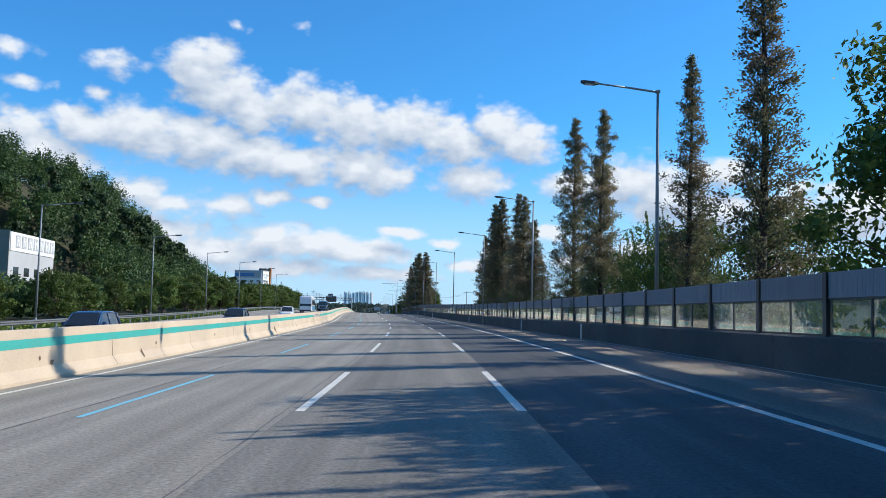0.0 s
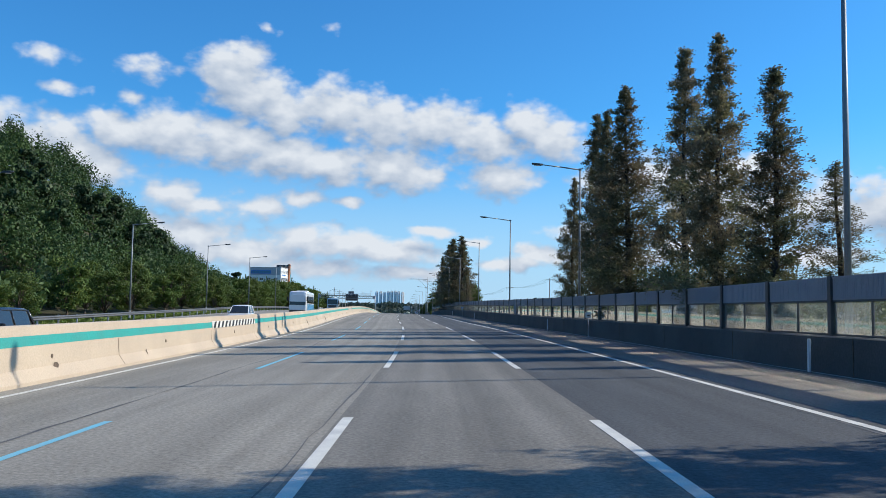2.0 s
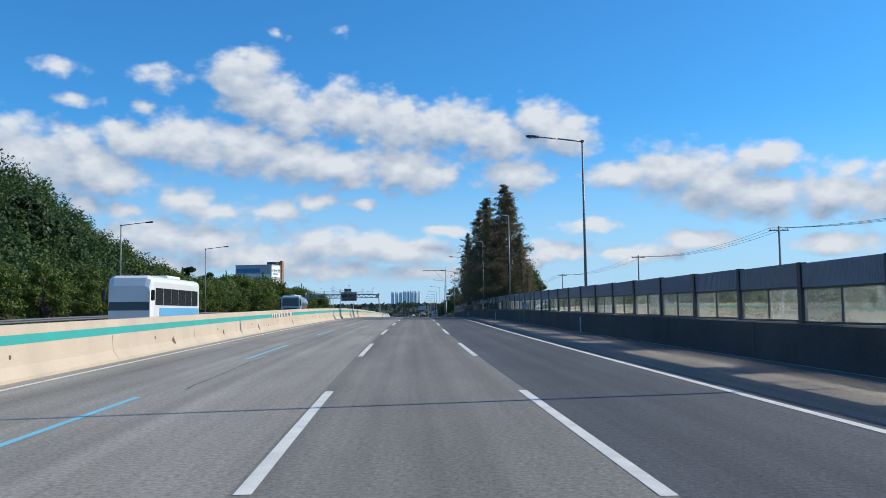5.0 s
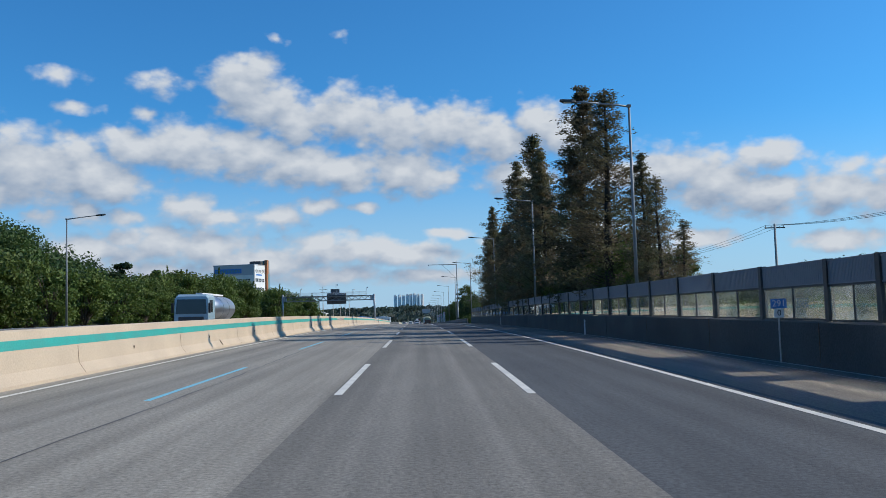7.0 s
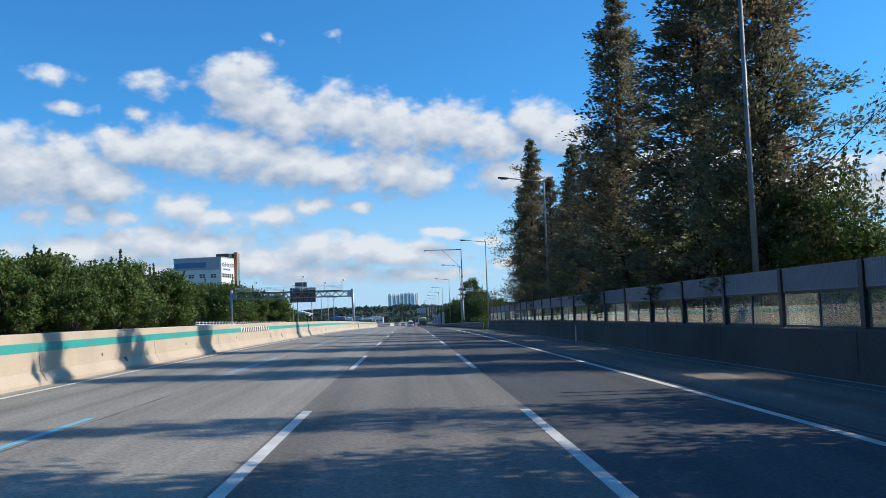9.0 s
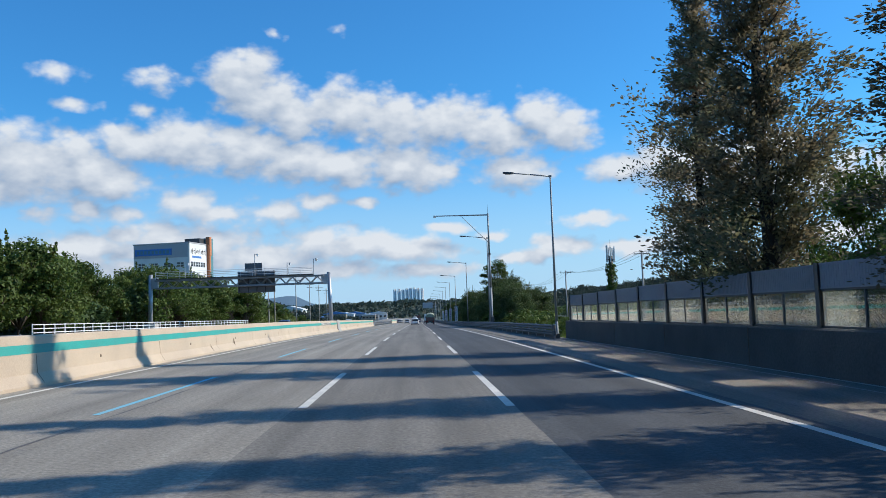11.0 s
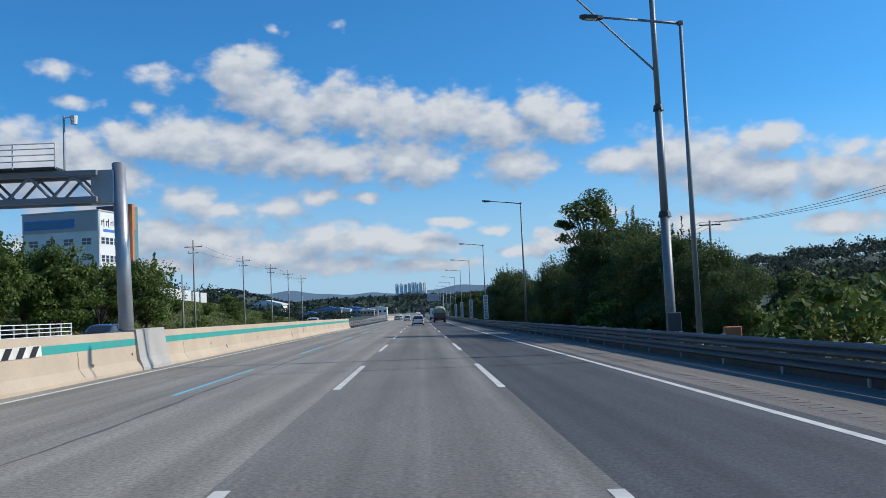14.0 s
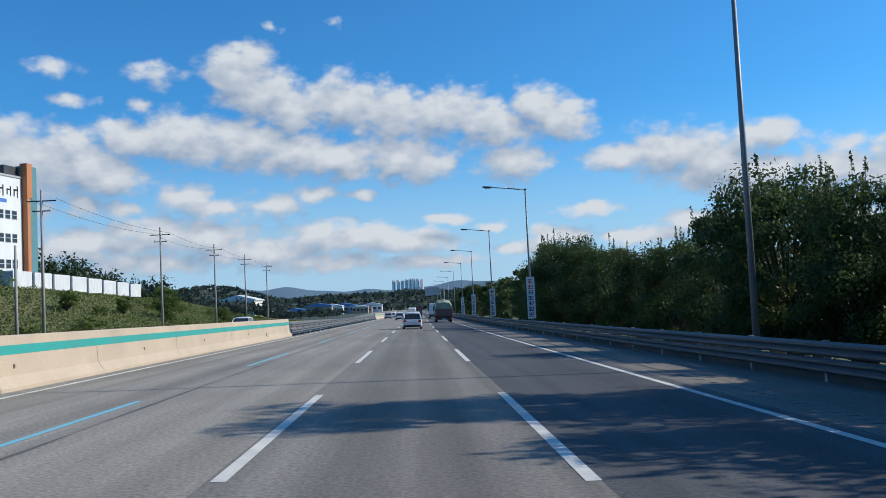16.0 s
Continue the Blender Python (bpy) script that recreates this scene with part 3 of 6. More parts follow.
def line(name, l, w, s0, s1, material, parent, label=""):
    return part(name, ribbon(name, [(l - w / 2, 0.005), (l + w / 2, 0.005)], s0, s1, 4 if s1 - s0 > 20 else 3, MAT[material]), None, parent, label)


line("edge_line", 5.36, 0.16, -120, 1400, "white_line", road)
line("edge_line", -8.56, 0.15, -120, 1400, "white_line", road)
for k in range(-2, 46):
    line("lane_dash", -1.8, 0.16, 20 * k, 20 * k + 9, "white_line", road)
    line("lane_dash", 1.8, 0.16, 20 * k - 0.5, 20 * k + 8.5, "white_line", road)
    line("lane_dash", -5.27, 0.13, 20 * k - 0.3, 20 * k + 8.7, "blue_line", road, "sky-blue dashed lane line")
for l in (-26.6, -10.4):
    line("edge_line", l, 0.15, -120, 1400, "white_line", opposite)
for k in range(-1, 26):
    for l in (-13.9, -17.4, -20.9):
        line("lane_dash", l, 0.15, 20 * k, 20 * k + 9, "white_line", opposite)
def seam(l, w, s0, s1, seed):
    """A wandering tar line along a joint in the asphalt."""
    r = np.random.default_rng(seed)
    s = np.arange(s0, s1, 1.0)
    off = np.cumsum(r.normal(0, 0.028, len(s)))
    off -= np.linspace(off[0], off[-1], len(s))
    wide = w * r.uniform(0.15, 1.0, len(s))
    P = np.concatenate((rpn(s, l + off - wide / 2, 0.003), rpn(s, l + off + wide / 2, 0.003)))
    n = len(s)
    sh = Shape().add(P.tolist(), [(i, i + n, i + n + 1, i + 1) for i in range(n - 1)])
    return part("tar_seam", sh, MAT["tar"], road, "dark wandering tar seam")


seam(-2.06, 0.045, -60, 60, 1)
seam(-4.72, 0.07, 130, 330, 3)
seam(-5.6, 0.07, -60, 120, 4)
seam(5.78, 0.08, -60, 600, 5)
seam(-4.9, 0.10, 335, 520, 6)
# shoulder rumble strip of milled grooves
groove = Shape().box(-0.17, -0.07, 0, 0.17, 0.07, 0.006).mesh("rumble_groove", MAT["asphalt_mid"])
for i in range(280):
    part("rumble_groove", groove, None, road, m=rm(318 + i * 0.42, 6.25, 0.0))

# ---- concrete median ----
END = 457.0
median = thing("median_barrier", "cream-painted concrete median barrier with a green stripe", "barrier", kind="structure")
JERSEY = [(-9.12, -0.1), (-9.12, 0.08), (-9.30, 0.34), (-9.37, 1.25), (-9.41, 1.28), (-9.63, 1.28), (-9.67, 1.25), (-9.74, 0.34), (-9.92, 0.08), (-9.92, -0.1)]
part("barrier_wall", ribbon("barrier_wall", JERSEY, -80, END, 3, MAT["barrier"], True), None, median)
part("barrier_wall", ribbon("barrier_wall", JERSEY, 585, 900, 4, MAT["barrier"], True), None, median)
PANELS = (71.5, 170.0, 263.0, 353.3)


def face(h):
    """Where the barrier's near face stands at a height."""
    return -9.30 - 0.07 * (h - 0.34) / 0.91


edges = [-80.0] + [x for p in PANELS for x in (p, p + 9.4)] + [END]
for a, b in zip(edges[::2], edges[1::2]):
    part("green_stripe", ribbon("green_stripe", [(face(0.83) + 0.004, 0.83), (face(1.05) + 0.004, 1.05)], a, b, 3, MAT["green"]), None, median, "sea-green painted stripe")
part("green_stripe", ribbon("green_stripe", [(face(0.83) + 0.004, 0.83), (face(1.05) + 0.004, 1.05)], 585, 900, 4, MAT["green"]), None, median)
for p in PANELS:
    board = part("striped_board", ribbon("striped_board", [(face(0.80) + 0.006, 0.80), (face(0.80) + 0.02, 0.81), (face(1.08) + 0.02, 1.07), (face(1.08) + 0.006, 1.08)], p, p + 9.4, 1.5, MAT["white_line"]), None, median, "white board with black slanting stripes")
    for i in range(13):
        a = p + 0.15 + i * 0.71
        bar = Shape().add([rp(a, face(0.81) + 0.027, 0.81), rp(a + 0.34, face(0.81) + 0.027, 0.81), rp(a + 0.62, face(1.07) + 0.027, 1.07), rp(a + 0.28, face(1.07) + 0.027, 1.07)], [(0, 1, 2, 3)])
        part("black_stripe", bar, MAT["black"], board)
pick = random.Random(3)
s = -70.0
while s < END - 4:
    # a joint, with rust and tyre marks beside some of them
    part("joint", ribbon("joint", [(face(h) + 0.004 if h > 0.34 else -9.12 - 0.18 * (h - 0.08) / 0.26 + 0.004, h) for h in (0.09, 0.34, 0.80)], s, s + 0.035, 1, MAT["stain"]), None, median)
    for _ in range(pick.choice((0, 0, 1, 1))):
        a, w, h0, h1 = s + pick.uniform(0.5, 8), pick.uniform(0.05, 0.2), pick.uniform(0.05, 0.35), pick.uniform(0.4, 0.62)
        lean = pick.uniform(-0.3, 0.3)
        ring = []
        for i in range(9):
            u = 2 * math.pi * i / 9
            hh = (h0 + h1) / 2 + (h1 - h0) / 2 * math.sin(u) * pick.uniform(0.7, 1.0)
            ring.append(rp(a + w * math.cos(u) * pick.uniform(0.5, 1.0) + lean * hh, (face(hh) if hh > 0.34 else -9.12 - 0.18 * (max(hh, 0.08) - 0.08) / 0.26) + 0.007, hh))
        part("rust_stain", Shape().add(ring, [tuple(range(9))]), MAT["stain"], median)
    part("drain_hole", Shape().tube(rp(s + 4.5, face(0.55) - 0.05, 0.55), rp(s + 4.5, face(0.55) + 0.012, 0.55), 0.055, k=8), MAT["stain"], median)
    s += pick.uniform(8.5, 11.5)

# ---- rails ----


def w_beam(l0, side, h):
    """Profile of a corrugated guard rail whose near face is at l0."""
    pts = [(0, 0.0), (0.075, 0.05), (0.075, 0.10), (0, 0.155), (0.075, 0.21), (0.075, 0.26), (0, 0.31), (-0.012, 0.31), (-0.012, 0.0)]
    return [(l0 + side * a, h + b) for a, b in pts]


def guard_rail(name, label, l, side, s0, s1, heights, gap=4.0, blocks=True):
    g = thing(name, label, "guard rail", kind="structure")
    for h in heights:
        part("rail", ribbon("rail", w_beam(l, side, h), s0, s1, 4, MAT["rail"], True), None, g)
    post = Shape().box(-0.06, -0.05, -0.6, 0.06, 0.05, heights[-1] + 0.33, bevel=0.01).mesh("post", MAT["galvanised"])
    for i in range(min(120, int((s1 - s0) / gap) + 1)):
        part("post", post, None, g, m=rm(s0 + i * gap, l - side * 0.09))
    return g


guard_rail("guard_rail", "grey double corrugated steel guard rail on posts", 8.45, -1, 317, 760, (0.18, 0.52))
# kerb added to close the gap below the rail and keep its shadow unbroken
tagged(new("kerb", ribbon("kerb", [(8.52, -0.2), (8.53, 0.24), (8.56, 0.27), (8.85, 0.27), (8.9, -0.2)], 317, 760, 4, MAT["concrete"], True)), "dark weathered concrete kerb added to block the sun under the guard rail", "kerb", kind="structure")
cap = Shape()
for h in (0.18, 0.52):
    cap.tube(rp(317, 8.5, h), rp(317, 8.5, h + 0.31), 0.13, 0.13, 12)
part("end_cap", cap, MAT["rail"], [o for o in scene.collection.all_objects if o.name == "guard_rail"][0], "rounded rail end")
guard_rail("guard_rail", "grey steel guard rail closing a gap in the median", -9.35, 1, END + 1.2, 584, (0.2, 0.62))
guard_rail("guard_rail", "grey steel guard rail along the far verge", -27.9, 1, -80, 328, (0.45,))
fence = thing("railing", "white-grey steel railing beside the opposite carriageway", "railing", kind="structure")
for h in (0.55, 0.85, 1.15, 1.45):
    part("rail", ribbon("rail", [(-27.95, h - 0.03), (-27.9, h - 0.03), (-27.9, h + 0.03), (-27.95, h + 0.03)], 330, 412, 4, MAT["white_sheet"], True), None, fence)
post = Shape().box(-0.04, -0.04, -0.3, 0.04, 0.04, 1.5, bevel=0.008).mesh("post", MAT["white_sheet"])
for i in range(42):
    part("post", post, None, fence, m=rm(330 + 2 * i, -27.98))
part("plinth", ribbon("plinth", [(-28.2, -0.2), (-27.75, -0.2), (-27.75, 0.45), (-28.2, 0.45)], 330, 412, 4, MAT["concrete_light"], True), None, fence)

# ---- noise wall ----
WALL_L = 9.42
wall = thing("noise_wall", "grey noise wall of concrete, clear panes and ribbed metal panels", "noise wall", kind="structure")


def wall_h(s):
    """How far the wall stands over or under the road's plane."""
    return np.interp(s, (20, 110, 185, 235, 310), (-0.1, 0.0, 0.1, 0.1, 0.06))


def wall_ribbon(name, profile, s0, s1, material, label=""):
    me = ribbon(name, profile, s0, s1, 4, material, True)
    n = len(me.vertices) // len(profile)
    for i, x in enumerate(np.linspace(s0, s1, n)):
        for j in range(len(profile)):
            me.vertices[i * len(profile) + j].co.z += float(wall_h(x))
    return part(name, me, None, wall, label)


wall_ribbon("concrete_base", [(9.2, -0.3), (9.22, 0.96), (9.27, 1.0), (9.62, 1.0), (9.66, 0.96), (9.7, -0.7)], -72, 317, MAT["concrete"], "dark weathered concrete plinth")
post = Shape()
post.box(-0.09, -0.09, 1.0, -0.075, 0.09, 2.48).box(0.075, -0.09, 1.0, 0.09, 0.09, 2.48).box(-0.075, -0.008, 1.0, 0.075, 0.008, 2.48).box(-0.12, -0.13, 1.0, 0.12, 0.13, 1.03)
post = post.mesh("post", MAT["steel_dark"])
half = 2.0
pane = Shape().box(-0.008, -0.93, 1.05, 0.008, 0.93, 1.84).mesh("pane", MAT["pane"])
trim = Shape()
for h in (1.0, 1.83):
    trim.box(-0.035, -half + 0.09, h, 0.035, half - 0.09, h + 0.05)
trim.box(-0.03, -0.03, 1.05, 0.03, 0.03, 1.83)
trim = trim.mesh("pane_frame", MAT["steel_dark"])
top = Shape()
top.box(-0.05, -half + 0.095, 2.42, 0.045, half - 0.095, 2.46).box(-0.05, -half + 0.095, 1.88, 0.045, half - 0.095, 1.91)
dy = (4.0 - 0.19) / 34
for i in range(34):
    a = -half + 0.095 + i * dy
    top.box(-0.044, a, 1.91, 0.036, a + dy * 0.6, 2.42)
    top.box(-0.036, a + dy * 0.6, 1.91, 0.03, a + dy, 2.42)
top = top.mesh("metal_panel", MAT["panel"])
plate = Shape().box(-0.06, -half + 0.095, 1.0, 0.05, half - 0.095, 2.46, bevel=0.02).mesh("blank_panel", MAT["panel"])
# posts every four metres, with a door and one narrow bay on the way
POSTS = [1.35 + 4.008 * k for k in range(-18, 30)] + [119.9, 121.7] + [125.4 + 4 * k for k in range(15)] + [183.8 + 4.01 * k for k in range(34)]
pick = random.Random(12)
for s, following in zip(POSTS, POSTS[1:] + [None]):
    part("post", post, None, wall, m=rm(s, WALL_L, float(wall_h(s))))
    if following is None:
        break
    c, wide = (s + following) / 2, (following - s) / 4
    m = rm(c, WALL_L, float(wall_h(c))) @ Matrix.Diagonal((1, wide, 1, 1))
    if 119.5 < s < 120.5:
        part("door", plate, None, wall, "grey steel door in the noise wall", m)
        continue
    part("metal_panel", top, None, wall, m=m)
    part("pane_frame", trim, None, wall, m=m)
    for y in (-0.96, 0.96):
        part("pane", pane, None, wall, m=m @ Matrix.Translation((0, y, 0))).visible_shadow = pick.random() < (0.55 if 140 < s < 250 else 0.15)
groove = Shape().box(-0.012, -0.012, 0.02, 0.0, 0.012, 0.97).mesh("joint", MAT["stain"])
for i in range(44):
    part("joint", groove, None, wall, m=rm(-40 + 8 * i, 9.208, float(wall_h(-40 + 8 * i))))
# dusty plates on the plinth and slim markers before it
marker = Shape().box(-0.03, -0.05, 0, 0.03, 0.05, 0.85, bevel=0.01).mesh("pole", MAT["white_sheet"])
for s in (33.5, 58.0, 101.5, 160.0, 213.0, 262.0):
    d = thing("delineator", "slim pale roadside marker before the noise wall", "delineator", rm(s, 9.05), "delineators")
    part("pole", marker, None, d)
    part("reflector", Shape().box(-0.035, -0.056, 0.68, 0.035, -0.05, 0.8), MAT["plate"], d)
d = thing("distance_plate", "small pale plate with unreadable marks by the noise wall", "sign", rm(87.0, 9.05, 0.0))
part("post", Shape().tube((0, 0, 0), (0, 0, 1.15), 0.03), MAT["galvanised"], d)
part("plate", Shape().box(-0.18, -0.05, 1.1, 0.18, -0.03, 1.45, bevel=0.005), MAT["plate"], d)
part("bar", Shape().box(-0.1, -0.056, 1.2, 0.1, -0.051, 1.28), MAT["black"], d)


def lettering(text, size, material, parent, m):
    """Raised characters as a mesh part."""
    cu = bpy.data.curves.new("lettering", "FONT")
    cu.body, cu.size, cu.align_x, cu.align_y, cu.extrude = text, size, "CENTER", "CENTER", 0.003
    ob = bpy.data.objects.new("lettering", cu)
    scene.collection.objects.link(ob)
    me = bpy.data.meshes.new_from_object(ob.evaluated_get(bpy.context.evaluated_depsgraph_get()))
    bpy.data.objects.remove(ob)
    me.materials.clear()
    me.materials.append(material)
    return part("lettering", me, None, parent, m=m)


d = thing("kilometre_post", "kilometre post with a blue plate reading 291 over a white plate", "kilometre post", rm(186.1, 9.12, 0.0))
part("post", Shape().tube((0, 0, 0), (0, 0, 1.4), 0.025), MAT["galvanised"], d)
part("blue_plate", Shape().box(-0.21, -0.05, 1.41, 0.21, -0.03, 1.66, bevel=0.005), MAT["blue_sign"], d)
part("white_plate", Shape().box(-0.13, -0.05, 1.17, 0.13, -0.03, 1.405, bevel=0.005), MAT["plate"], d)
lettering("291", 0.24, MAT["plate"], d, pose(0, -0.056, 1.535, 90))
lettering("0", 0.22, MAT["black"], d, pose(0.0, -0.056, 1.29, 90))

# ---- plants ----


def leaf_quads(c, size, r, flat=0.0):
    """Loose leaf-sprays round the centres c."""
    n = len(c)
    u = r.normal(size=(n, 3))
    u /= np.linalg.norm(u, axis=1)[:, None]
    w = r.normal(size=(n, 3))
    w[:, 2] *= 1 - flat
    v = np.cross(u, w)
    v /= np.linalg.norm(v, axis=1)[:, None] + 1e-9
    a = (size * r.uniform(0.6, 1.3, n))[:, None]
    b = a * r.uniform(0.4, 0.8, n)[:, None]
    return np.stack([c - u * a, c - v * b * 0.8 + u * a * 0.1, c + u * a, c + v * b], 1)


def facing_quads(c, d, size, r, loose=0.55):
    """Leaf-sprays at c that face roughly outwards along d."""
    n = len(c)
    q = d + r.normal(0, loose, (n, 3))
    q /= np.linalg.norm(q, axis=1)[:, None] + 1e-9
    u = np.cross(q, r.normal(size=(n, 3)))
    u /= np.linalg.norm(u, axis=1)[:, None] + 1e-9
    v = np.cross(q, u)
    a = (size * r.uniform(0.6, 1.3, n))[:, None]
    b = a * r.uniform(0.45, 0.85, n)[:, None]
    return np.stack([c - u * a, c - v * b * 0.8 + u * a * 0.1, c + u * a, c + v * b], 1)


def limbs_mesh(name, segs, material):
    sh = Shape()
    for a, b, ra, rb in segs:
        sh.tube(a, b, ra, rb, 6 if ra > 0.08 else 4)
    return sh.mesh(name, material, smooth=True)


def spray_quads(c, d, size, r):
    """Narrow feathery sprays at c that hang out along d."""
    n = len(c)
    u = d + r.normal(0, 0.5, (n, 3)) - np.array([0, 0, 0.25])
    u /= np.linalg.norm(u, axis=1)[:, None] + 1e-9
    v = np.cross(u, r.normal(size=(n, 3)))
    v /= np.linalg.norm(v, axis=1)[:, None] + 1e-9
    a = (size * r.uniform(0.6, 1.4, n))[:, None]
    b = a * r.uniform(0.3, 0.6, n)[:, None]
    return np.stack([c - u * a, c - v * b + u * a * 0.15, c + u * a, c + v * b], 1)


def column_tree(H, R, leaves, r, leafless=0.0, size=0.085):
    """Trunk and crown of a tall slender conical roadside tree: rising boughs that carry feathery tufts."""
    segs, pts, ways = [], [], []
    lean = r.normal(0, 0.008, 2)
    spine = lambda z: np.array([lean[0] * z + 0.07 * math.sin(z * 0.5), lean[1] * z + 0.07 * math.cos(z * 0.4), z])
    zs = np.linspace(0, H, 12)
    for a, b in zip(zs[:-1], zs[1:]):
        segs.append((spine(a), spine(b), 0.24 * (1 - a / H) + 0.02, 0.24 * (1 - b / H) + 0.02))
    count = int(H * 9)
    for i in range(count):
        z = H * (0.10 + 0.89 * (i + r.uniform(0, 0.9)) / count)
        t = z / H
        shape = min(1.0, 0.55 + t * 1.8) * min(1.0, (1 - t) / 0.62) ** 0.85 + 0.06
        L = R * shape * r.uniform(0.55, 1.08)
        if r.random() < 0.09:
            L *= r.uniform(1.25, 1.6)
        az = i * 2.4 + r.normal(0, 0.5)
        up = r.uniform(0.3, 0.95)
        a = spine(z - 0.5 * L * up)
        b = a + np.array([math.cos(az) * L, math.sin(az) * L, up * L])
        k = (a + b) / 2 + np.array([0, 0, -0.06 * L])
        segs += [(a, k, 0.034 * (1 - t) + 0.014, 0.018), (k, b, 0.018, 0.006)]
        if r.random() < leafless * (1.4 - t):
            continue
        tufts = max(2, int(2 + 3.2 * L))
        for j in range(tufts):
            q = 0.28 + 0.8 * (j + r.uniform(0, 1)) / tufts
            c = a + (b - a) * q + r.normal(0, 0.10 * L + 0.03, 3)
            m = max(4, int(leaves / (count * 5.0) * r.uniform(0.35, 1.8)))
            o = r.normal(0, 1, (m, 3)) * np.array([0.17, 0.17, 0.12]) * (0.6 + 0.35 * L)
            pts.append(c + o)
            ways.append(np.repeat(((b - a) / L * 0.8)[None], m, 0) + o * 1.5)
    return limbs_mesh("trunk", segs, MAT["bark_dark"]), spray_quads(np.concatenate(pts), np.concatenate(ways), size, r)


def round_tree(H, R, leaves, r, base=0.22, size=0.3, clumps=20, shoots=0):
    """Trunk and crown of a broad tree: limbs that end in uneven clumps of leaves."""
    segs, pts, out = [], [], []
    fork = H * base
    segs.append(((0, 0, -0.3), (0.05, 0.03, fork), 0.05 + H * 0.018, H * 0.013))
    for i in range(clumps):
        az, t = r.uniform(0, 2 * math.pi), r.uniform(0, 1)
        z = fork + (H - fork) * (0.08 + 0.84 * t)
        rad = R * math.sqrt(max(0.05, 1 - ((t - 0.38) / 0.72) ** 2)) * r.uniform(0.35, 0.95)
        c = np.array([math.cos(az) * rad, math.sin(az) * rad, z])
        k = np.array([c[0] * 0.4, c[1] * 0.4, fork + (z - fork) * 0.5])
        segs += [((0.05, 0.03, fork * 0.9), k, H * 0.008, H * 0.005), (k, c, H * 0.005, 0.01)]
        m = max(6, int(leaves / clumps * r.uniform(0.5, 1.5)))
        d = r.normal(size=(m, 3))
        d /= np.linalg.norm(d, axis=1)[:, None]
        q = R * r.uniform(0.15, 0.42)
        pts.append(c + d * q * np.array([1.15, 1.15, 0.75]) * (r.uniform(0.25, 1.1, m) ** 0.6)[:, None])
        out.append(d)
    for i in range(shoots):
        az, rad = r.uniform(0, 2 * math.pi), R * r.uniform(0.1, 0.95)
        top = fork + (H - fork) * (0.5 + 0.5 * math.sqrt(max(0.0, 1 - (rad / R) ** 2))) + r.uniform(0.0, 0.14) * H
        b = np.array([math.cos(az) * rad, math.sin(az) * rad, top])
        a = np.array([b[0] * 0.75, b[1] * 0.75, top - 0.28 * H])
        segs.append((a, b, 0.02, 0.006))
        k = r.uniform(0.1, 1.0, 70)
        d = r.normal(size=(70, 3))
        d /= np.linalg.norm(d, axis=1)[:, None]
        pts.append(a + (b - a) * k[:, None] + d * (0.24 * (1.15 - k))[:, None])
        out.append(d)
    return limbs_mesh("trunk", segs, MAT["bark"]), facing_quads(np.concatenate(pts), np.concatenate(out), size, r)


def tree_kind(name, label, made, leaf, category="tree"):
    trunk, crown = made
    t = thing(name, label, category, pose(0, 0, -500))
    part("trunk", trunk, None, t)
    part("crown", quads("crown", crown, MAT[leaf]), None, t)
    return t


def plant(kind, s, l, scale=1.0, wide=1.0, turn=0.0, group=""):
    h = float(ground_h(s, l)) - 0.1
    m = rm(s, l, h, turn) @ Matrix.Diagonal((scale * wide, scale * wide, scale, 1))
    t = copy_thing(kind, m)
    if group:
        tagged(t, group=group)
    return t


g1 = np.random.default_rng(11)
tall = [tree_kind("row_tree", "tall slender roadside tree with bronze-green autumn leaves", column_tree(18, R, n, g1, bare, size), "leaf_row")
        for R, n, bare, size in ((1.75, 34000, 0.05, 0.08), (1.9, 33000, 0.10, 0.08), (1.55, 24000, 0.22, 0.08), (2.05, 38000, 0.05, 0.078), (1.95, 27000, 0.32, 0.062))]
broad = [tree_kind("broadleaf_tree", "green broadleaf tree on the verge", round_tree(9, R, n, g1, 0.18, 0.10, 44, 14), "leaf_green") for R, n in ((3.4, 14000), (3.0, 13000), (3.8, 15000))]
verge = [tree_kind("broadleaf_tree", "green broadleaf tree beside the opposite carriageway", round_tree(9, R, n, g1, 0.16, 0.18, 34, 4), "leaf_green") for R, n in ((3.4, 6400), (3.0, 5800), (3.8, 7000))]
dim = [tree_kind("broadleaf_tree", "dense dark green roadside tree", round_tree(8, R, n, g1, 0.10, 0.085, 60, 10), "leaf_dark") for R, n in ((3.0, 25000), (3.3, 27000), (2.8, 24000))]
rough = [tree_kind("broadleaf_tree", "dark green tree farther along the verge", round_tree(8, R, n, g1, 0.10, 0.22, 28), "leaf_dark") for R, n in ((3.0, 3800), (3.3, 4200), (2.8, 3600))]
bush = [tree_kind("bush", "bright green leafy roadside bush", round_tree(2.6, R, n, g1, 0.08, 0.12, 14), "leaf_bush", "bush") for R, n in ((1.5, 1200), (1.9, 1400))]
airy = [tree_kind("broadleaf_tree", "tall airy green tree with fine feathery leaves", round_tree(12.8, 2.5, 7500, g1, 0.4, 0.11, 30), "leaf_green")]
pine = [tree_kind("pine_tree", "dark green pine on the hillside", round_tree(9, R, n, g1, 0.3, 0.34, 18), "leaf_pine") for R, n in ((2.6, 2600), (2.2, 2200))]

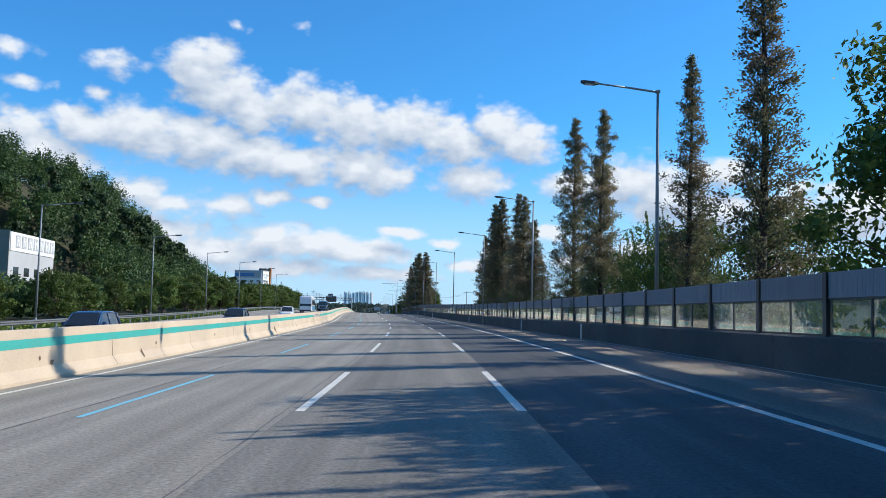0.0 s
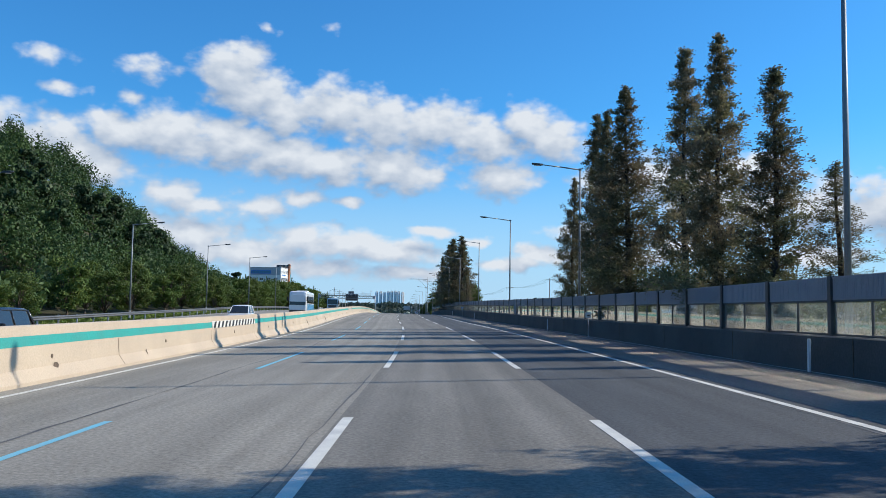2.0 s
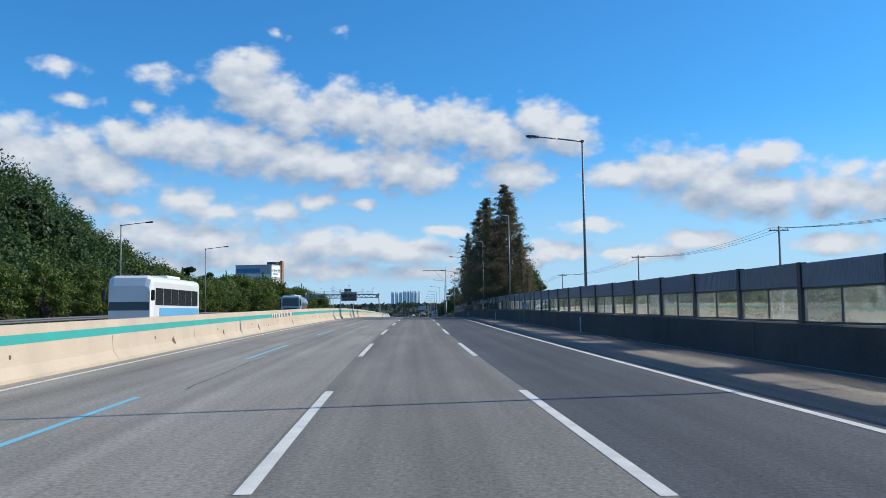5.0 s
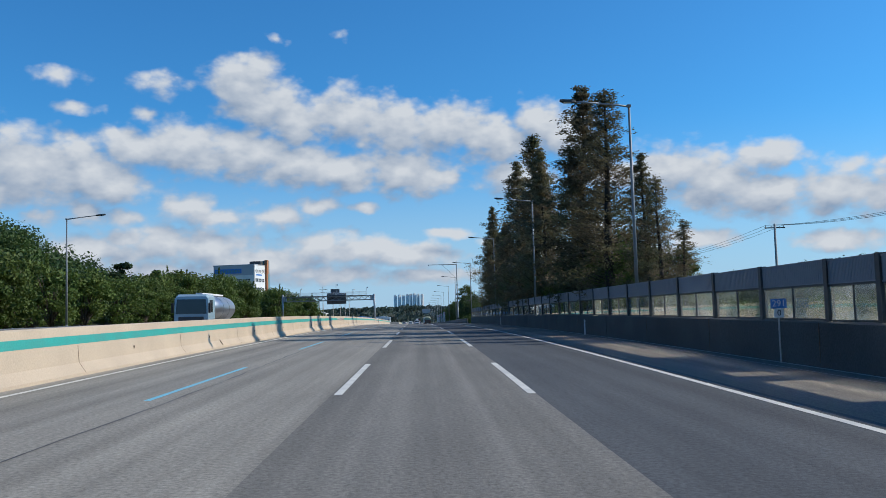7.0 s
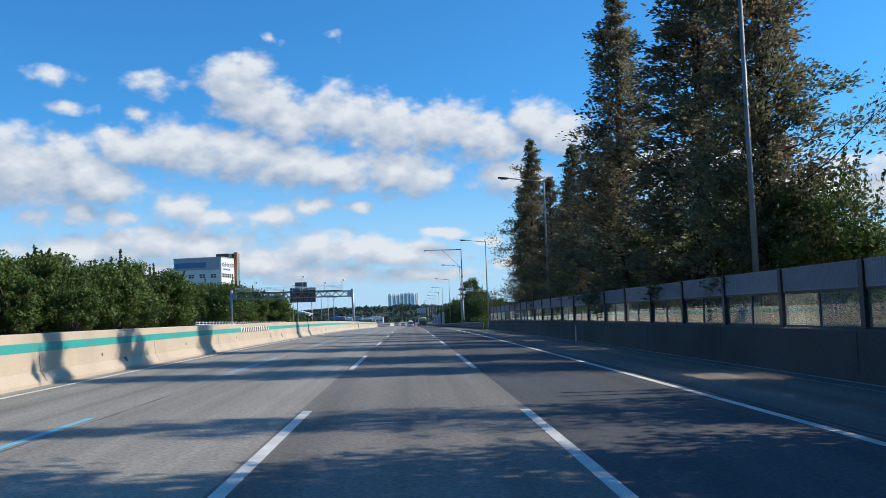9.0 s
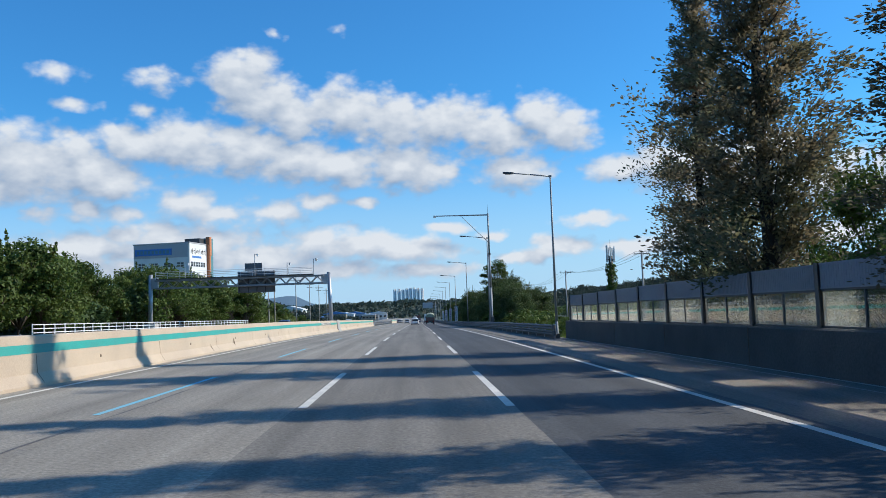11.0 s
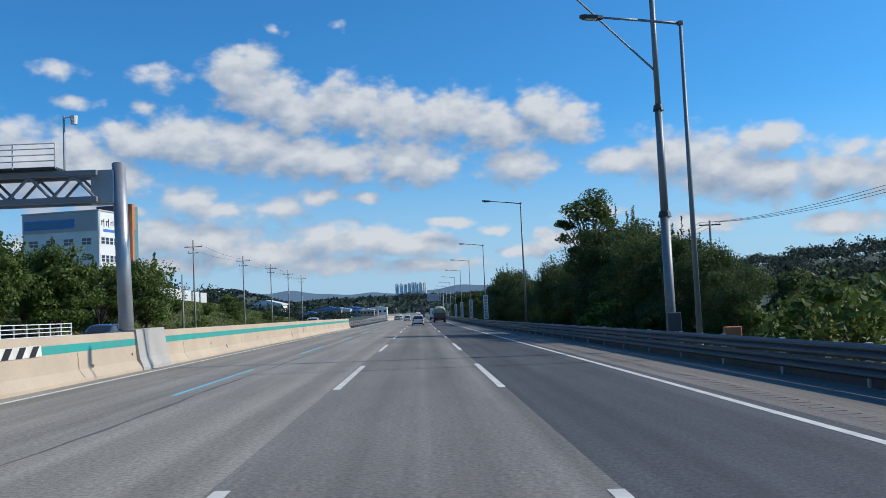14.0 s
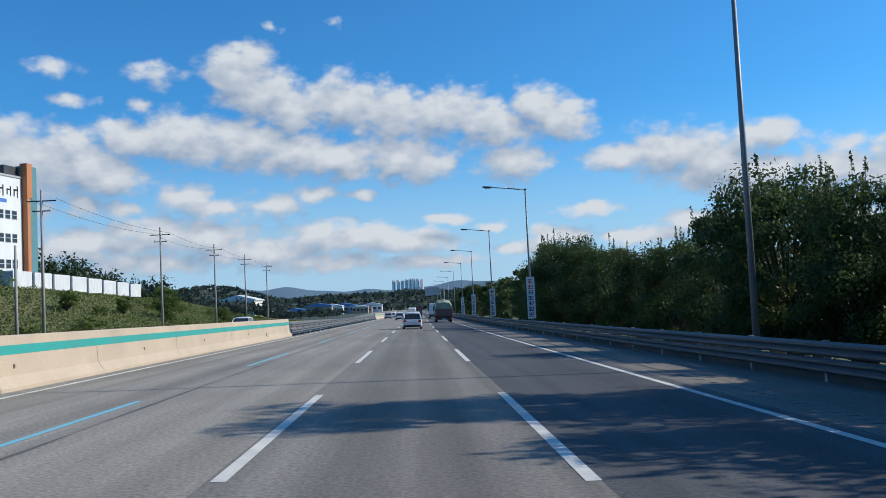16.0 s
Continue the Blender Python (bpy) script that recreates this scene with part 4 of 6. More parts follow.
# the row behind the noise wall: s, l, height, kind, width
ROW = ((-26, 11.5, 12, 3, 1.0), (-14, 11, 11, 1, 1.0), (13.2, 11, 15.8, 2, 0.9), (21.5, 11.2, 12.8, 2, 1.0), (37.8, 11, 14.4, 0, 0.95), (46.2, 11, 15.7, 1, 0.9),
       (61, 11.3, 6.4, 4, 1.7), (65.4, 11.2, 10.5, 0, 1.2), (70.6, 11, 13.4, 3, 1.05), (75.8, 11.3, 14.4, 1, 1.05), (85.3, 11, 15.1, 0, 1.15), (91.2, 11.2, 15.0, 3, 0.95), (95.2, 11.4, 15.7, 1, 0.95), (102, 11, 12.2, 0, 1.0),
       (201.5, 11.4, 5.8, 4, 1.7), (204.6, 11.2, 8.2, 4, 1.6), (208.5, 11.5, 10, 2, 1.5), (214.6, 11, 15, 4, 1.75), (223.4, 11.3, 17.6, 3, 1.5), (229.2, 11.6, 13.3, 4, 1.4), (240.3, 11, 16.4, 3, 1.2), (247, 11.3, 19, 0, 1.5),
       (257.5, 11, 18.4, 1, 1.4), (263, 11.5, 12.2, 3, 1.5), (269.8, 11, 13, 0, 1.45), (275.5, 11.4, 11.4, 1, 1.45), (281, 11, 12.6, 0, 1.4), (290.6, 11, 17.6, 3, 1.15), (298.3, 11.6, 16, 3, 1.1))
for i, (s, l, H, kind, wide) in enumerate(ROW):
    plant(tall[kind], s, l, H / 18, wide, i * 77, "row of trees behind the noise wall")
for i, (s, l, H) in enumerate(((-9, 13, 9.0), (-3, 13.6, 8.8), (-7, 13.2, 10), (-5, 13.6, 8.6), (0.5, 13.0, 8.8), (4.4, 12.6, 9.0), (16, 13, 6), (25, 12.5, 6.2), (30, 12.5, 6.5), (40, 12.5, 6.0), (51, 13, 4.6), (71, 13, 4.2), (86, 13, 4.5), (209, 13, 5), (218, 13, 5), (233, 13, 5), (251, 13, 5.5), (268, 13, 5), (281, 13, 5), (293, 13, 4.5), (215, 12.6, 5.6), (222, 12.8, 6.2), (228, 12.6, 6), (240, 12.7, 6.4), (245, 13, 6), (257, 12.6, 6.4), (262, 13, 6), (273, 12.6, 6.2), (287, 12.7, 5.8), (224.5, 13.3, 6.4), (219, 13.2, 6.2), (223, 13.6, 7.4), (231.5, 13.2, 6.4))):
    plant(broad[i % 3], s, l, H / 9, 1.0, i * 61)
# thick growth past the end of the noise wall
HEDGE = [(380, 14.5, 4.6), (384, 14.2, 5.8), (387.5, 14.2, 6.6), (390.5, 13.8, 6.8), (394, 14, 7.2), (398, 14.2, 8.0), (402.5, 14.5, 9.2), (407.5, 14.6, 9.0), (413.5, 15, 7.0), (419, 14.4, 6.8), (423, 13.8, 7.6), (430, 14, 6.8), (437, 14, 6.2), (444, 14, 6.2), (452, 14, 6.8), (460, 14, 7.6), (468, 13.6, 8.8), (476, 13.6, 9), (485, 14, 8.4)]
HEDGE += [(495 + 10 * i, 14 + (i % 3), 7 + 1.5 * math.sin(i * 1.7)) for i in range(22)]
plant(airy[0], 407.6, 13.5, 0.93, 1.2, 40)
for i, (s, l, H) in enumerate(HEDGE):
    plant((dim if i < 19 else rough)[i % 3], s, l, H / 8, 0.95, i * 53)
    if 4 < i < 20:
        plant((dim if i < 12 else rough)[(i + 1) % 3], s + 3, l + 4.5, H / 8 * 0.9, 1.05, i * 31)
for i in range(26):
    s, l = 322 + i * 3.0 + g1.uniform(-1, 1), g1.uniform(11.5, 18)
    plant(bush[i % 2], s, l, g1.uniform(0.7, 1.25), 1.1, i * 47)
for i in range(30):
    plant(rough[i % 3], 330 + i * 5 + g1.uniform(-2, 2), g1.uniform(30, 62), g1.uniform(0.55, 0.85), 1.15, i * 29)
for i in range(112):
    if i % 7 not in (2, 5) and not 105 < -40 + i * 3.2 < 196 and i < 101:
        plant(bush[i % 2], -40 + i * 3.2 + g1.uniform(-0.7, 0.7), g1.uniform(11.7, 13.0), g1.uniform(0.75, 1.1), 0.95, i * 67)
for i in range(26):
    plant(bush[i % 2], -20 + i * 13 + g1.uniform(-3, 3), g1.uniform(15, 22), g1.uniform(0.8, 1.3), 1.1, i * 41)
# the verge of the opposite carriageway
for i in range(58):
    s = -10 + i * 5.6 + g1.uniform(-1.5, 1.5)
    plant(verge[i % 3], s, g1.uniform(-40, -34), g1.uniform(0.55, 0.85) * (0.75 if 30 < s < 128 else 1.0), 1.1, i * 37)
for i in range(49):
    s = 300 + i * 3.6 + g1.uniform(-1, 1)
    plant(verge[i % 3], s, g1.uniform(-46, -36), g1.uniform(0.85, 1.15), 1.05, i * 43)
for i in range(26):
    plant(bush[i % 2], 452 + i * 7.0 + g1.uniform(-3, 3), g1.uniform(-48, -33), g1.uniform(0.35, 0.9), 1.3, i * 59)
for i in range(6):
    plant(verge[i % 3], 510 + i * 13 + g1.uniform(-4, 4), g1.uniform(-48, -36), g1.uniform(0.35, 0.6), 1.2, i * 23)
for i, (s, l, H) in enumerate(((232, -60, 11), (246, -60, 12), (252, -61, 11), (258, -60, 10), (170, -62, 11), (212, -60, 11), (190, -61, 11), (330, -56, 11), (345, -54, 11), (372, -52, 11), (160, -70, 12), (175, -72, 13), (198, -69, 12.5), (205, -73, 12), (220, -66, 13), (227, -70, 11), (238, -67, 12), (243, -64, 10.5), (262, -66, 10), (270, -63, 10))):
    plant(pine[i % 2], s, l, H / 9, 1.0, i * 71)


def woods(name, label, places, heights, radius, per, size, leaf):
    """Woods too thick to count: crowns of leaf-sprays in one mesh."""
    r = np.random.default_rng(len(places))
    n = len(places)
    c = np.repeat(places, per, 0)
    H = np.repeat(heights, per)
    R = np.repeat(radius, per)
    lumps = 8
    o = r.normal(size=(n, lumps, 3))
    o /= np.linalg.norm(o, axis=2)[:, :, None]
    o[:, :, 2] = np.abs(o[:, :, 2]) * 1.3 - 0.35
    o *= r.uniform(0.45, 0.8, (n, lumps, 1))
    which = r.integers(0, lumps, n * per)
    core = o[np.repeat(np.arange(n), per), which]
    d = r.normal(size=(n * per, 3))
    d /= np.linalg.norm(d, axis=1)[:, None]
    q = core + d * (r.uniform(0.3, 1.0, n * per) ** 0.5 * 0.48)[:, None]
    p = c + np.stack([q[:, 0] * R, q[:, 1] * R, H * 0.45 + q[:, 2] * H * 0.5], 1)
    V = facing_quads(p, d, size * r.uniform(0.7, 1.3, n * per), r)
    return tagged(new(name, quads(name, V, MAT[leaf])), label, "woods", kind="stuff")


def scatter(n, s0, s1, l0, l1, r):
    s, l = r.uniform(s0, s1, n), r.uniform(l0, l1, n)
    return s, l


g2 = np.random.default_rng(23)
s, l = scatter(1500, 0, 400, -92, -40, g2)
keep = ~((s > 45) & (s < 156) & (l > -77)) | (l > -50) & (s > 143)
s, l = s[keep], l[keep]
s1, l1 = scatter(420, 45, 172, -124, -78, g2)
s2, l2 = scatter(330, 40, 172, -96, -58, g2)
away = (s2 > 152) | (s2 < 126) & (l2 < -64)
s, l = np.concatenate((s, s1, s2[away])), np.concatenate((l, l1, l2[away]))
tallness = np.interp(-l, (40, 52, 66), (0.62, 0.75, 1.0))
woods("hillside_wood", "thick green mixed wood covering the hillside", rpn(s, l, ground_h(s, l)), g2.uniform(7.5, 12, len(s)) * tallness, g2.uniform(2.0, 3.4, len(s)), 340, 0.27, "leaf_hill")
s, l = scatter(420, 35, 126, -78, -38, g2)
woods("scrub", "low green scrub before the hall", rpn(s, l, ground_h(s, l)), g2.uniform(3.4, 6.2, len(s)), g2.uniform(1.7, 2.7, len(s)), 190, 0.3, "leaf_hill")
s, l = scatter(260, 300, 470, -75, -44, g2)
woods("verge_wood", "green trees beyond the far verge", rpn(s, l, ground_h(s, l)), g2.uniform(6, 9, len(s)), g2.uniform(2.0, 3.2, len(s)), 150, 0.42, "leaf_hill")
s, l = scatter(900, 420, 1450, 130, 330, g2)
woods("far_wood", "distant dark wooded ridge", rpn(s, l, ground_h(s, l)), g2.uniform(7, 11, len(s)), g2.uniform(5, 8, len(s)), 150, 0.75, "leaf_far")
s, l = scatter(240, 250, 900, 70, 170, g2)
woods("far_wood", "low woods in the fields beside the road", rpn(s, l, ground_h(s, l)), g2.uniform(4, 8, len(s)), g2.uniform(4, 7, len(s)), 70, 1.0, "leaf_dark")
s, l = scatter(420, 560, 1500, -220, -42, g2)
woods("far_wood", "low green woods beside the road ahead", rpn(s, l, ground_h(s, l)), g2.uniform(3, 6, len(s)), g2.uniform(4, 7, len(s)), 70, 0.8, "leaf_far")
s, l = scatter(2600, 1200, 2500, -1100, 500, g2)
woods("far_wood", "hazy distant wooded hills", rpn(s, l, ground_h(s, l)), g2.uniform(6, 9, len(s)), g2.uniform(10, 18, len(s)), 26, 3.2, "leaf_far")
s, l = scatter(240, 545, 690, -98, -72, g2)
woods("knoll_wood", "dark trees behind the storage units", rpn(s, l, ground_h(s, l)), g2.uniform(7.5, 12, len(s)), g2.uniform(2.2, 3.6, len(s)), 170, 0.36, "leaf_pine")
# rough grass along the verges
s, l = scatter(9000, 318, 520, 8.7, 12.5, g2)
P = rpn(s, l, ground_h(s, l) + 0.12)
tagged(new("verge_grass", quads("verge_grass", leaf_quads(P, 0.16, g2), MAT["leaf_bush"])), "rough tufts of grass behind the guard rail", "grass", kind="stuff")
s, l = scatter(62000, 440, 640, -62, -33, g2)
clump = 0.5 + 0.5 * waves(s, l, 0.55, 3.0)
P = rpn(s, l, ground_h(s, l) + 0.1 + 0.75 * clump * g2.uniform(0, 1, len(s)))
MAT["leaf_grass"] = leaf_mat("pale_rough_grass", (0.19, 0.195, 0.075), (0.11, 0.155, 0.045), 0.4, 0.3)
tagged(new("bank_grass", quads("bank_grass", leaf_quads(P, 0.19, g2), MAT["leaf_grass"])), "long rough grass and weeds on the bank", "grass", kind="stuff")
s, l = scatter(16000, 20, 620, -36, -28.3, g2)
P = rpn(s, l, ground_h(s, l) + 0.25)
tagged(new("verge_grass", quads("verge_grass", leaf_quads(P, 0.3, g2), MAT["leaf_bush"])), "tall rough grass along the far verge", "grass", kind="stuff")
for t in tall + broad + verge + dim + rough + bush + airy + pine:
    for o in (*t.children_recursive, t):
        bpy.data.objects.remove(o)

# ---- street lamps ----


def street_lamp(H, side, label):
    """A slim lamp post whose arm reaches over the road (side: -1 to the left)."""
    t = thing("street_lamp", label, "street lamp", group="street lamps")
    part("pole", Shape().tube((0, 0, -1.0), (0, 0, 0.9), 0.115, 0.105, 10).tube((0, 0, 0.9), (0, 0, H), 0.095, 0.055, 10), MAT["pole"], t, smooth=True)
    part("base_plate", Shape().box(-0.2, -0.2, -1.0, 0.2, 0.2, -0.95, bevel=0.01), MAT["galvanised"], t)
    part("cap", Shape().box(-0.09, -0.09, H - 0.08, 0.09, 0.09, H + 0.06, bevel=0.02), MAT["pole"], t)
    arm = Shape().tube((side * 0.05, 0, H - 0.02), (side * 1.4, 0, H + 0.14), 0.05, 0.042, 8).tube((side * 1.4, 0, H + 0.14), (side * 2.6, 0, H + 0.26), 0.042, 0.035, 8)
    part("arm", arm, MAT["pole"], t, smooth=True)
    head = Shape().loft([[(side * x, y * w, z) for y, z in ((-0.5, b), (0.5, b), (0.5, a), (0.25, a + 0.03), (-0.25, a + 0.03), (-0.5, a))] for x, w, b, a in ((2.5, 0.14, H + 0.22, H + 0.29), (2.7, 0.3, H + 0.2, H + 0.31), (3.1, 0.3, H + 0.24, H + 0.34), (3.25, 0.18, H + 0.28, H + 0.34))])
    lamp = part("lamp_head", head, MAT["steel_dark"], t)
    part("lens", Shape().box(min(side * 2.72, side * 3.08), -0.11, H + 0.195, max(side * 2.72, side * 3.08), 0.11, H + 0.215), MAT["plate"], lamp)
    return t


lamp_r = street_lamp(10.9, -1, "slim grey street lamp with a single arm over the road")
for s in (-16, 21.3, 57.4, 93.4, 128, 162, 203.7, 238.5, 275.5, 324):
    copy_thing(lamp_r, rm(s, 9.8, 0.05 if s > 60 else -0.2))
for s in (368.2, 413.6, 457.6, 492, 527, 562, 600, 638, 674, 710, 746):
    copy_thing(lamp_r, rm(s, 8.9, -0.1))
lamp_l = street_lamp(9.9, 1, "slim pale street lamp beside the opposite carriageway")
for s in (20, 57, 92, 129.5, 166.5, 202, 238.5):
    copy_thing(lamp_l, rm(s, -30, -0.1))
for t in (lamp_r, lamp_l):
    for o in (*t.children_recursive, t):
        bpy.data.objects.remove(o)

# red and white banners strapped to the lamp posts ahead
for s in (457.6, 492, 527, 562):
    b = thing("banner", "tall white banner with red lettering strapped to a lamp post", "banner", rm(s, 8.9, 0), "lamp post banners")
    part("cloth", Shape().box(-0.31, -0.14, 0.95, 0.31, -0.12, 4.1), MAT["white_sheet"], b)
    for i in range(7):
        z = 3.78 - i * 0.42
        ink = MAT["red_text" if i < 2 else "navy_text"]
        for x0, z0, x1, z1 in ((-0.2, 0.09, 0.06, 0.14), (-0.2, -0.03, 0.06, 0.02), (-0.2, -0.16, 0.18, -0.1), (0.11, -0.06, 0.17, 0.16), (-0.1, -0.1, -0.04, 0.12)):
            part("letter_bar", Shape().box(x0, -0.15, z + z0, x1, -0.142, z + z1), ink, b)
    for z in (0.97, 4.06):
        part("rod", Shape().tube((-0.33, -0.12, z), (0.33, -0.12, z), 0.02), MAT["steel_dark"], b)

# ---- camera mast ----
mast = thing("camera_mast", "tall stepped grey mast with a long camera arm", "camera mast", rm(373.6, 9.56, 0))
part("pole", Shape().tube((0, 0, -1), (0, 0, 5.2), 0.19, 0.18, 12).tube((0, 0, 5.2), (0, 0, 9.3), 0.15, 0.14, 12).tube((0, 0, 9.3), (0, 0, 14.4), 0.11, 0.10, 12), MAT["pole"], mast, smooth=True)
for z, r in ((5.2, 0.25), (9.3, 0.21)):
    part("collar", Shape().tube((0, 0, z - 0.12), (0, 0, z + 0.1), r, r * 0.8, 12), MAT["steel_dark"], mast)
part("arm", Shape().tube((0, 0, 14.2), (-6.7, 0, 14.25), 0.085, 0.06, 8), MAT["pole"], mast)
part("brace", Shape().tube((0, 0, 10.7), (-3.4, 0, 14.15), 0.04, 0.035, 6), MAT["pole"], mast)
part("lightning_rod", Shape().tube((0, 0, 14.4), (0, 0, 15.6), 0.02, 0.008, 5), MAT["steel_dark"], mast)
part("camera", Shape().box(-6.85, -0.12, 14.05, -6.5, 0.16, 14.32, bevel=0.03), MAT["plate"], mast)
part("cabinet", Shape().box(-0.25, -0.48, 0.75, 0.25, -0.2, 1.45, bevel=0.02), MAT["steel_dark"], mast)
part("base_plate", Shape().box(-0.4, -0.4, -1, 0.4, 0.4, -0.94), MAT["galvanised"], mast)

# ---- sign gantry ----
gantry = thing("sign_gantry", "grey steel truss gantry over the opposite carriageway", "gantry", rm(371.5, 0, 0))
for x in (-10.0, -31.8):
    z = float((rpn(371.5, x) - rpn(371.5, 0))[2])
    part("leg", Shape().tube((x - 0.12, 0, z), (x - 0.3 if x > -20 else x, 0, z + 7.2), 0.26, 0.23, 14), MAT["galvanised"], gantry, smooth=True)
    part("footing", Shape().box(x - 0.62, -0.9, z - 0.1, x + 0.62, 0.9, z + 1.3, bevel=0.06), MAT["concrete_light"], gantry)
part("end_plate", Shape().box(-11.2, -0.25, 5.95, -10.4, 0.25, 7.15, bevel=0.03), MAT["galvanised"], gantry)
part("end_plate", Shape().box(-31.7, -0.25, 6.1, -30.9, 0.25, 7.35, bevel=0.03), MAT["galvanised"], gantry)
for y in (-0.45, 0.45):
    for z in (6.08, 7.0):
        part("chord", Shape().box(-31.2, y - 0.08, z - 0.08, -10.9, y + 0.08, z + 0.12, bevel=0.015), MAT["pole"], gantry)
    for i in range(26):
        x = -30.6 + i * 0.755
        a, b = (6.15, 6.95) if i % 2 == 0 else (6.95, 6.15)
        part("web_member", Shape().tube((x, y, a), (x + 0.755, y, b), 0.055, k=6), MAT["pole"], gantry)
part("walkway", Shape().box(-31.0, -0.75, 7.16, -12.2, 0.75, 7.24), MAT["steel_dark"], gantry)
for z in (7.45, 7.66, 7.87, 8.05):
    part("handrail", Shape().tube((-31.0, -0.75, z), (-12.2, -0.75, z), 0.022, k=5), MAT["white_sheet"], gantry)
for i in range(14):
    x = -31.0 + i * 1.446
    part("baluster", Shape().tube((x, -0.75, 7.2), (x, -0.75, 8.05), 0.025, k=5), MAT["white_sheet"], gantry)
board = part("sign_board", Shape().box(-21.5, 0.75, 5.25, -16.95, 0.9, 7.85, bevel=0.02), MAT["sign_back"], gantry, "dark back of a road sign board")
for i in range(5):
    part("stiffener", Shape().box(-21.3 + i * 1.05, 0.66, 5.3, -21.2 + i * 1.05, 0.75, 7.8), MAT["steel_dark"], board)
board = part("sign_board", Shape().box(-20.6, 0.75, 7.9, -18.5, 0.9, 8.85, bevel=0.02), MAT["sign_back"], gantry, "dark back of a small sign board")
for x, h in ((-27.6, 9.1), (-19.2, 9.9), (-15.3, 8.7), (-12.1, 9.1)):
    q = part("camera_post", Shape().tube((x, -0.2, 7.2), (x, -0.2, h), 0.045, 0.04, 6), MAT["galvanised"], gantry)
    part("camera", Shape().tube((x, -0.2, h - 0.05), (x + 0.35, -0.2, h - 0.02), 0.03).tube((x + 0.35, -0.2, h - 0.3), (x + 0.35, -0.2, h), 0.11, 0.13, 10), MAT["plate"], q)
guardpiece = part("pier_guard", Shape().loft([[(x, y, z) for x, z in ((-9.08, -0.1), (-9.08, 0.1), (-9.2, 0.4), (-9.32, 1.36), (-9.75, 1.36), (-9.95, -0.1))] for y in (-1.6, 1.6)]), MAT["concrete_light"], gantry)
guardpiece.location.z = float((rpn(371.5, -9.5) - rpn(371.5, 0))[2])

# ---- buildings ----


def windows(parent, x0, x1, y, zs, n, w, h, face_y=-1, name="window"):
    """A row of framed windows on the face at y."""
    for z in zs:
        for i in range(n):
            x = x0 + (x1 - x0) * (i + 0.5) / n
            win = part(name, Shape().box(x - w / 2, y + min(0, 0.06 * face_y), z - h / 2, x + w / 2, y + max(0, 0.06 * face_y), z + h / 2), MAT["white_wall"], parent)
            for j in (-1, 1):
                for k in (-1, 1):
                    cx, cz = x + j * w * 0.24, z + k * h * 0.24
                    a, b = sorted((y + 0.062 * face_y, y + 0.085 * face_y))
                    part("pane", Shape().box(cx - w * 0.215, a, cz - h * 0.2, cx + w * 0.215, b, cz + h * 0.2), MAT["dark_glass"], win)


# a white works building with painted signs
low = float(ground_h(525, -66))
works = thing("works_building", "white four-storey works building with a blue sign and orange stair tower", "building", rm(526, -66.8, low, -12))
Z = 25.6 - low
part("wall", Shape().box(-18.0, 0, 0, 0, 11.5, Z, bevel=0.05), MAT["white_wall"], works)
part("parapet", Shape().box(-18.15, -0.15, Z, 0.15, 11.65, Z + 0.35, bevel=0.04), MAT["grey_wall"], works)
part("front_band", Shape().box(-17.9, -0.12, Z - 4.1, -0.5, -0.004, Z - 0.05), MAT["grey_wall"], works, "grey upper facade band")
sign = part("sign", Shape().box(-17.4, -0.3, Z - 3.3, -5.6, -0.13, Z - 1.4, bevel=0.03), MAT["blue_sign"], works, "long blue sign board")
for i in range(9):
    part("letter_bar", Shape().box(-16.8 + i * 1.2, -0.325, Z - 2.85, -16.0 + i * 1.2, -0.305, Z - 1.85), MAT["teal"], sign)
windows(works, -17.5, -0.8, 0, (Z - 6.3, Z - 9.6, Z - 12.9), 4, 2.3, 1.5)
gable = part("side_wall", Shape().box(0.004, 0.2, 0, 0.09, 11.3, Z - 0.1), MAT["white_sheet"], works, "bright white gable wall")
for z in (Z - 6.2, Z - 10.0, Z - 14.2):
    for i in range(6):
        y = 1.3 + i * 1.62
        win = part("window", Shape().box(0.09, y - 0.62, z - 0.75, 0.14, y + 0.62, z + 0.75), MAT["grey_wall"], works)
        for k in (-1, 1):
            part("pane", Shape().box(0.141, y - 0.55, z + k * 0.36 - 0.3, 0.16, y + 0.55, z + k * 0.36 + 0.3), MAT["dark_glass"], win)
# big painted lettering, drawn as plain strokes
for i, (y, h) in enumerate(((1.4, 2.0), (3.2, 2.1), (4.9, 1.3), (6.4, 2.1), (8.2, 1.9), (9.9, 2.3))):
    z = Z - 2.3
    for a, b, c, d in ((-0.55, 0.1, 0.5, 0.35), (-0.55, -0.7, -0.3, 0.35), (0.25, -0.9, 0.5, 0.8)):
        part("letter_stroke", Shape().box(0.092, y + a, z + b * h / 2, 0.13, y + c, z + d * h / 2), MAT["black"], gable)
part("letter_stroke", Shape().box(0.092, 1.5, Z - 4.3, 0.12, 7.6, Z - 3.7), MAT["blue_sign"], gable)
part("stair_tower", Shape().box(-3.0, 11.5, 0, 0.9, 14.2, Z + 2.2, bevel=0.05), MAT["teal"], works, "teal stair tower")
part("tower_face", Shape().box(-0.2, 11.45, 0, 1.05, 12.3, Z + 2.5, bevel=0.04), MAT["orange"], works, "orange cladding strip")
part("tower_crown", Shape().box(-0.25, 11.4, Z - 3.2, 1.1, 12.75, Z + 2.6, bevel=0.04), MAT["orange"], works, "orange cladding at the top")
part("roof_room", Shape().box(-5.5, 8.0, Z + 0.35, -0.6, 11.4, Z + 2.0, bevel=0.04), MAT["steel_dark"], works)

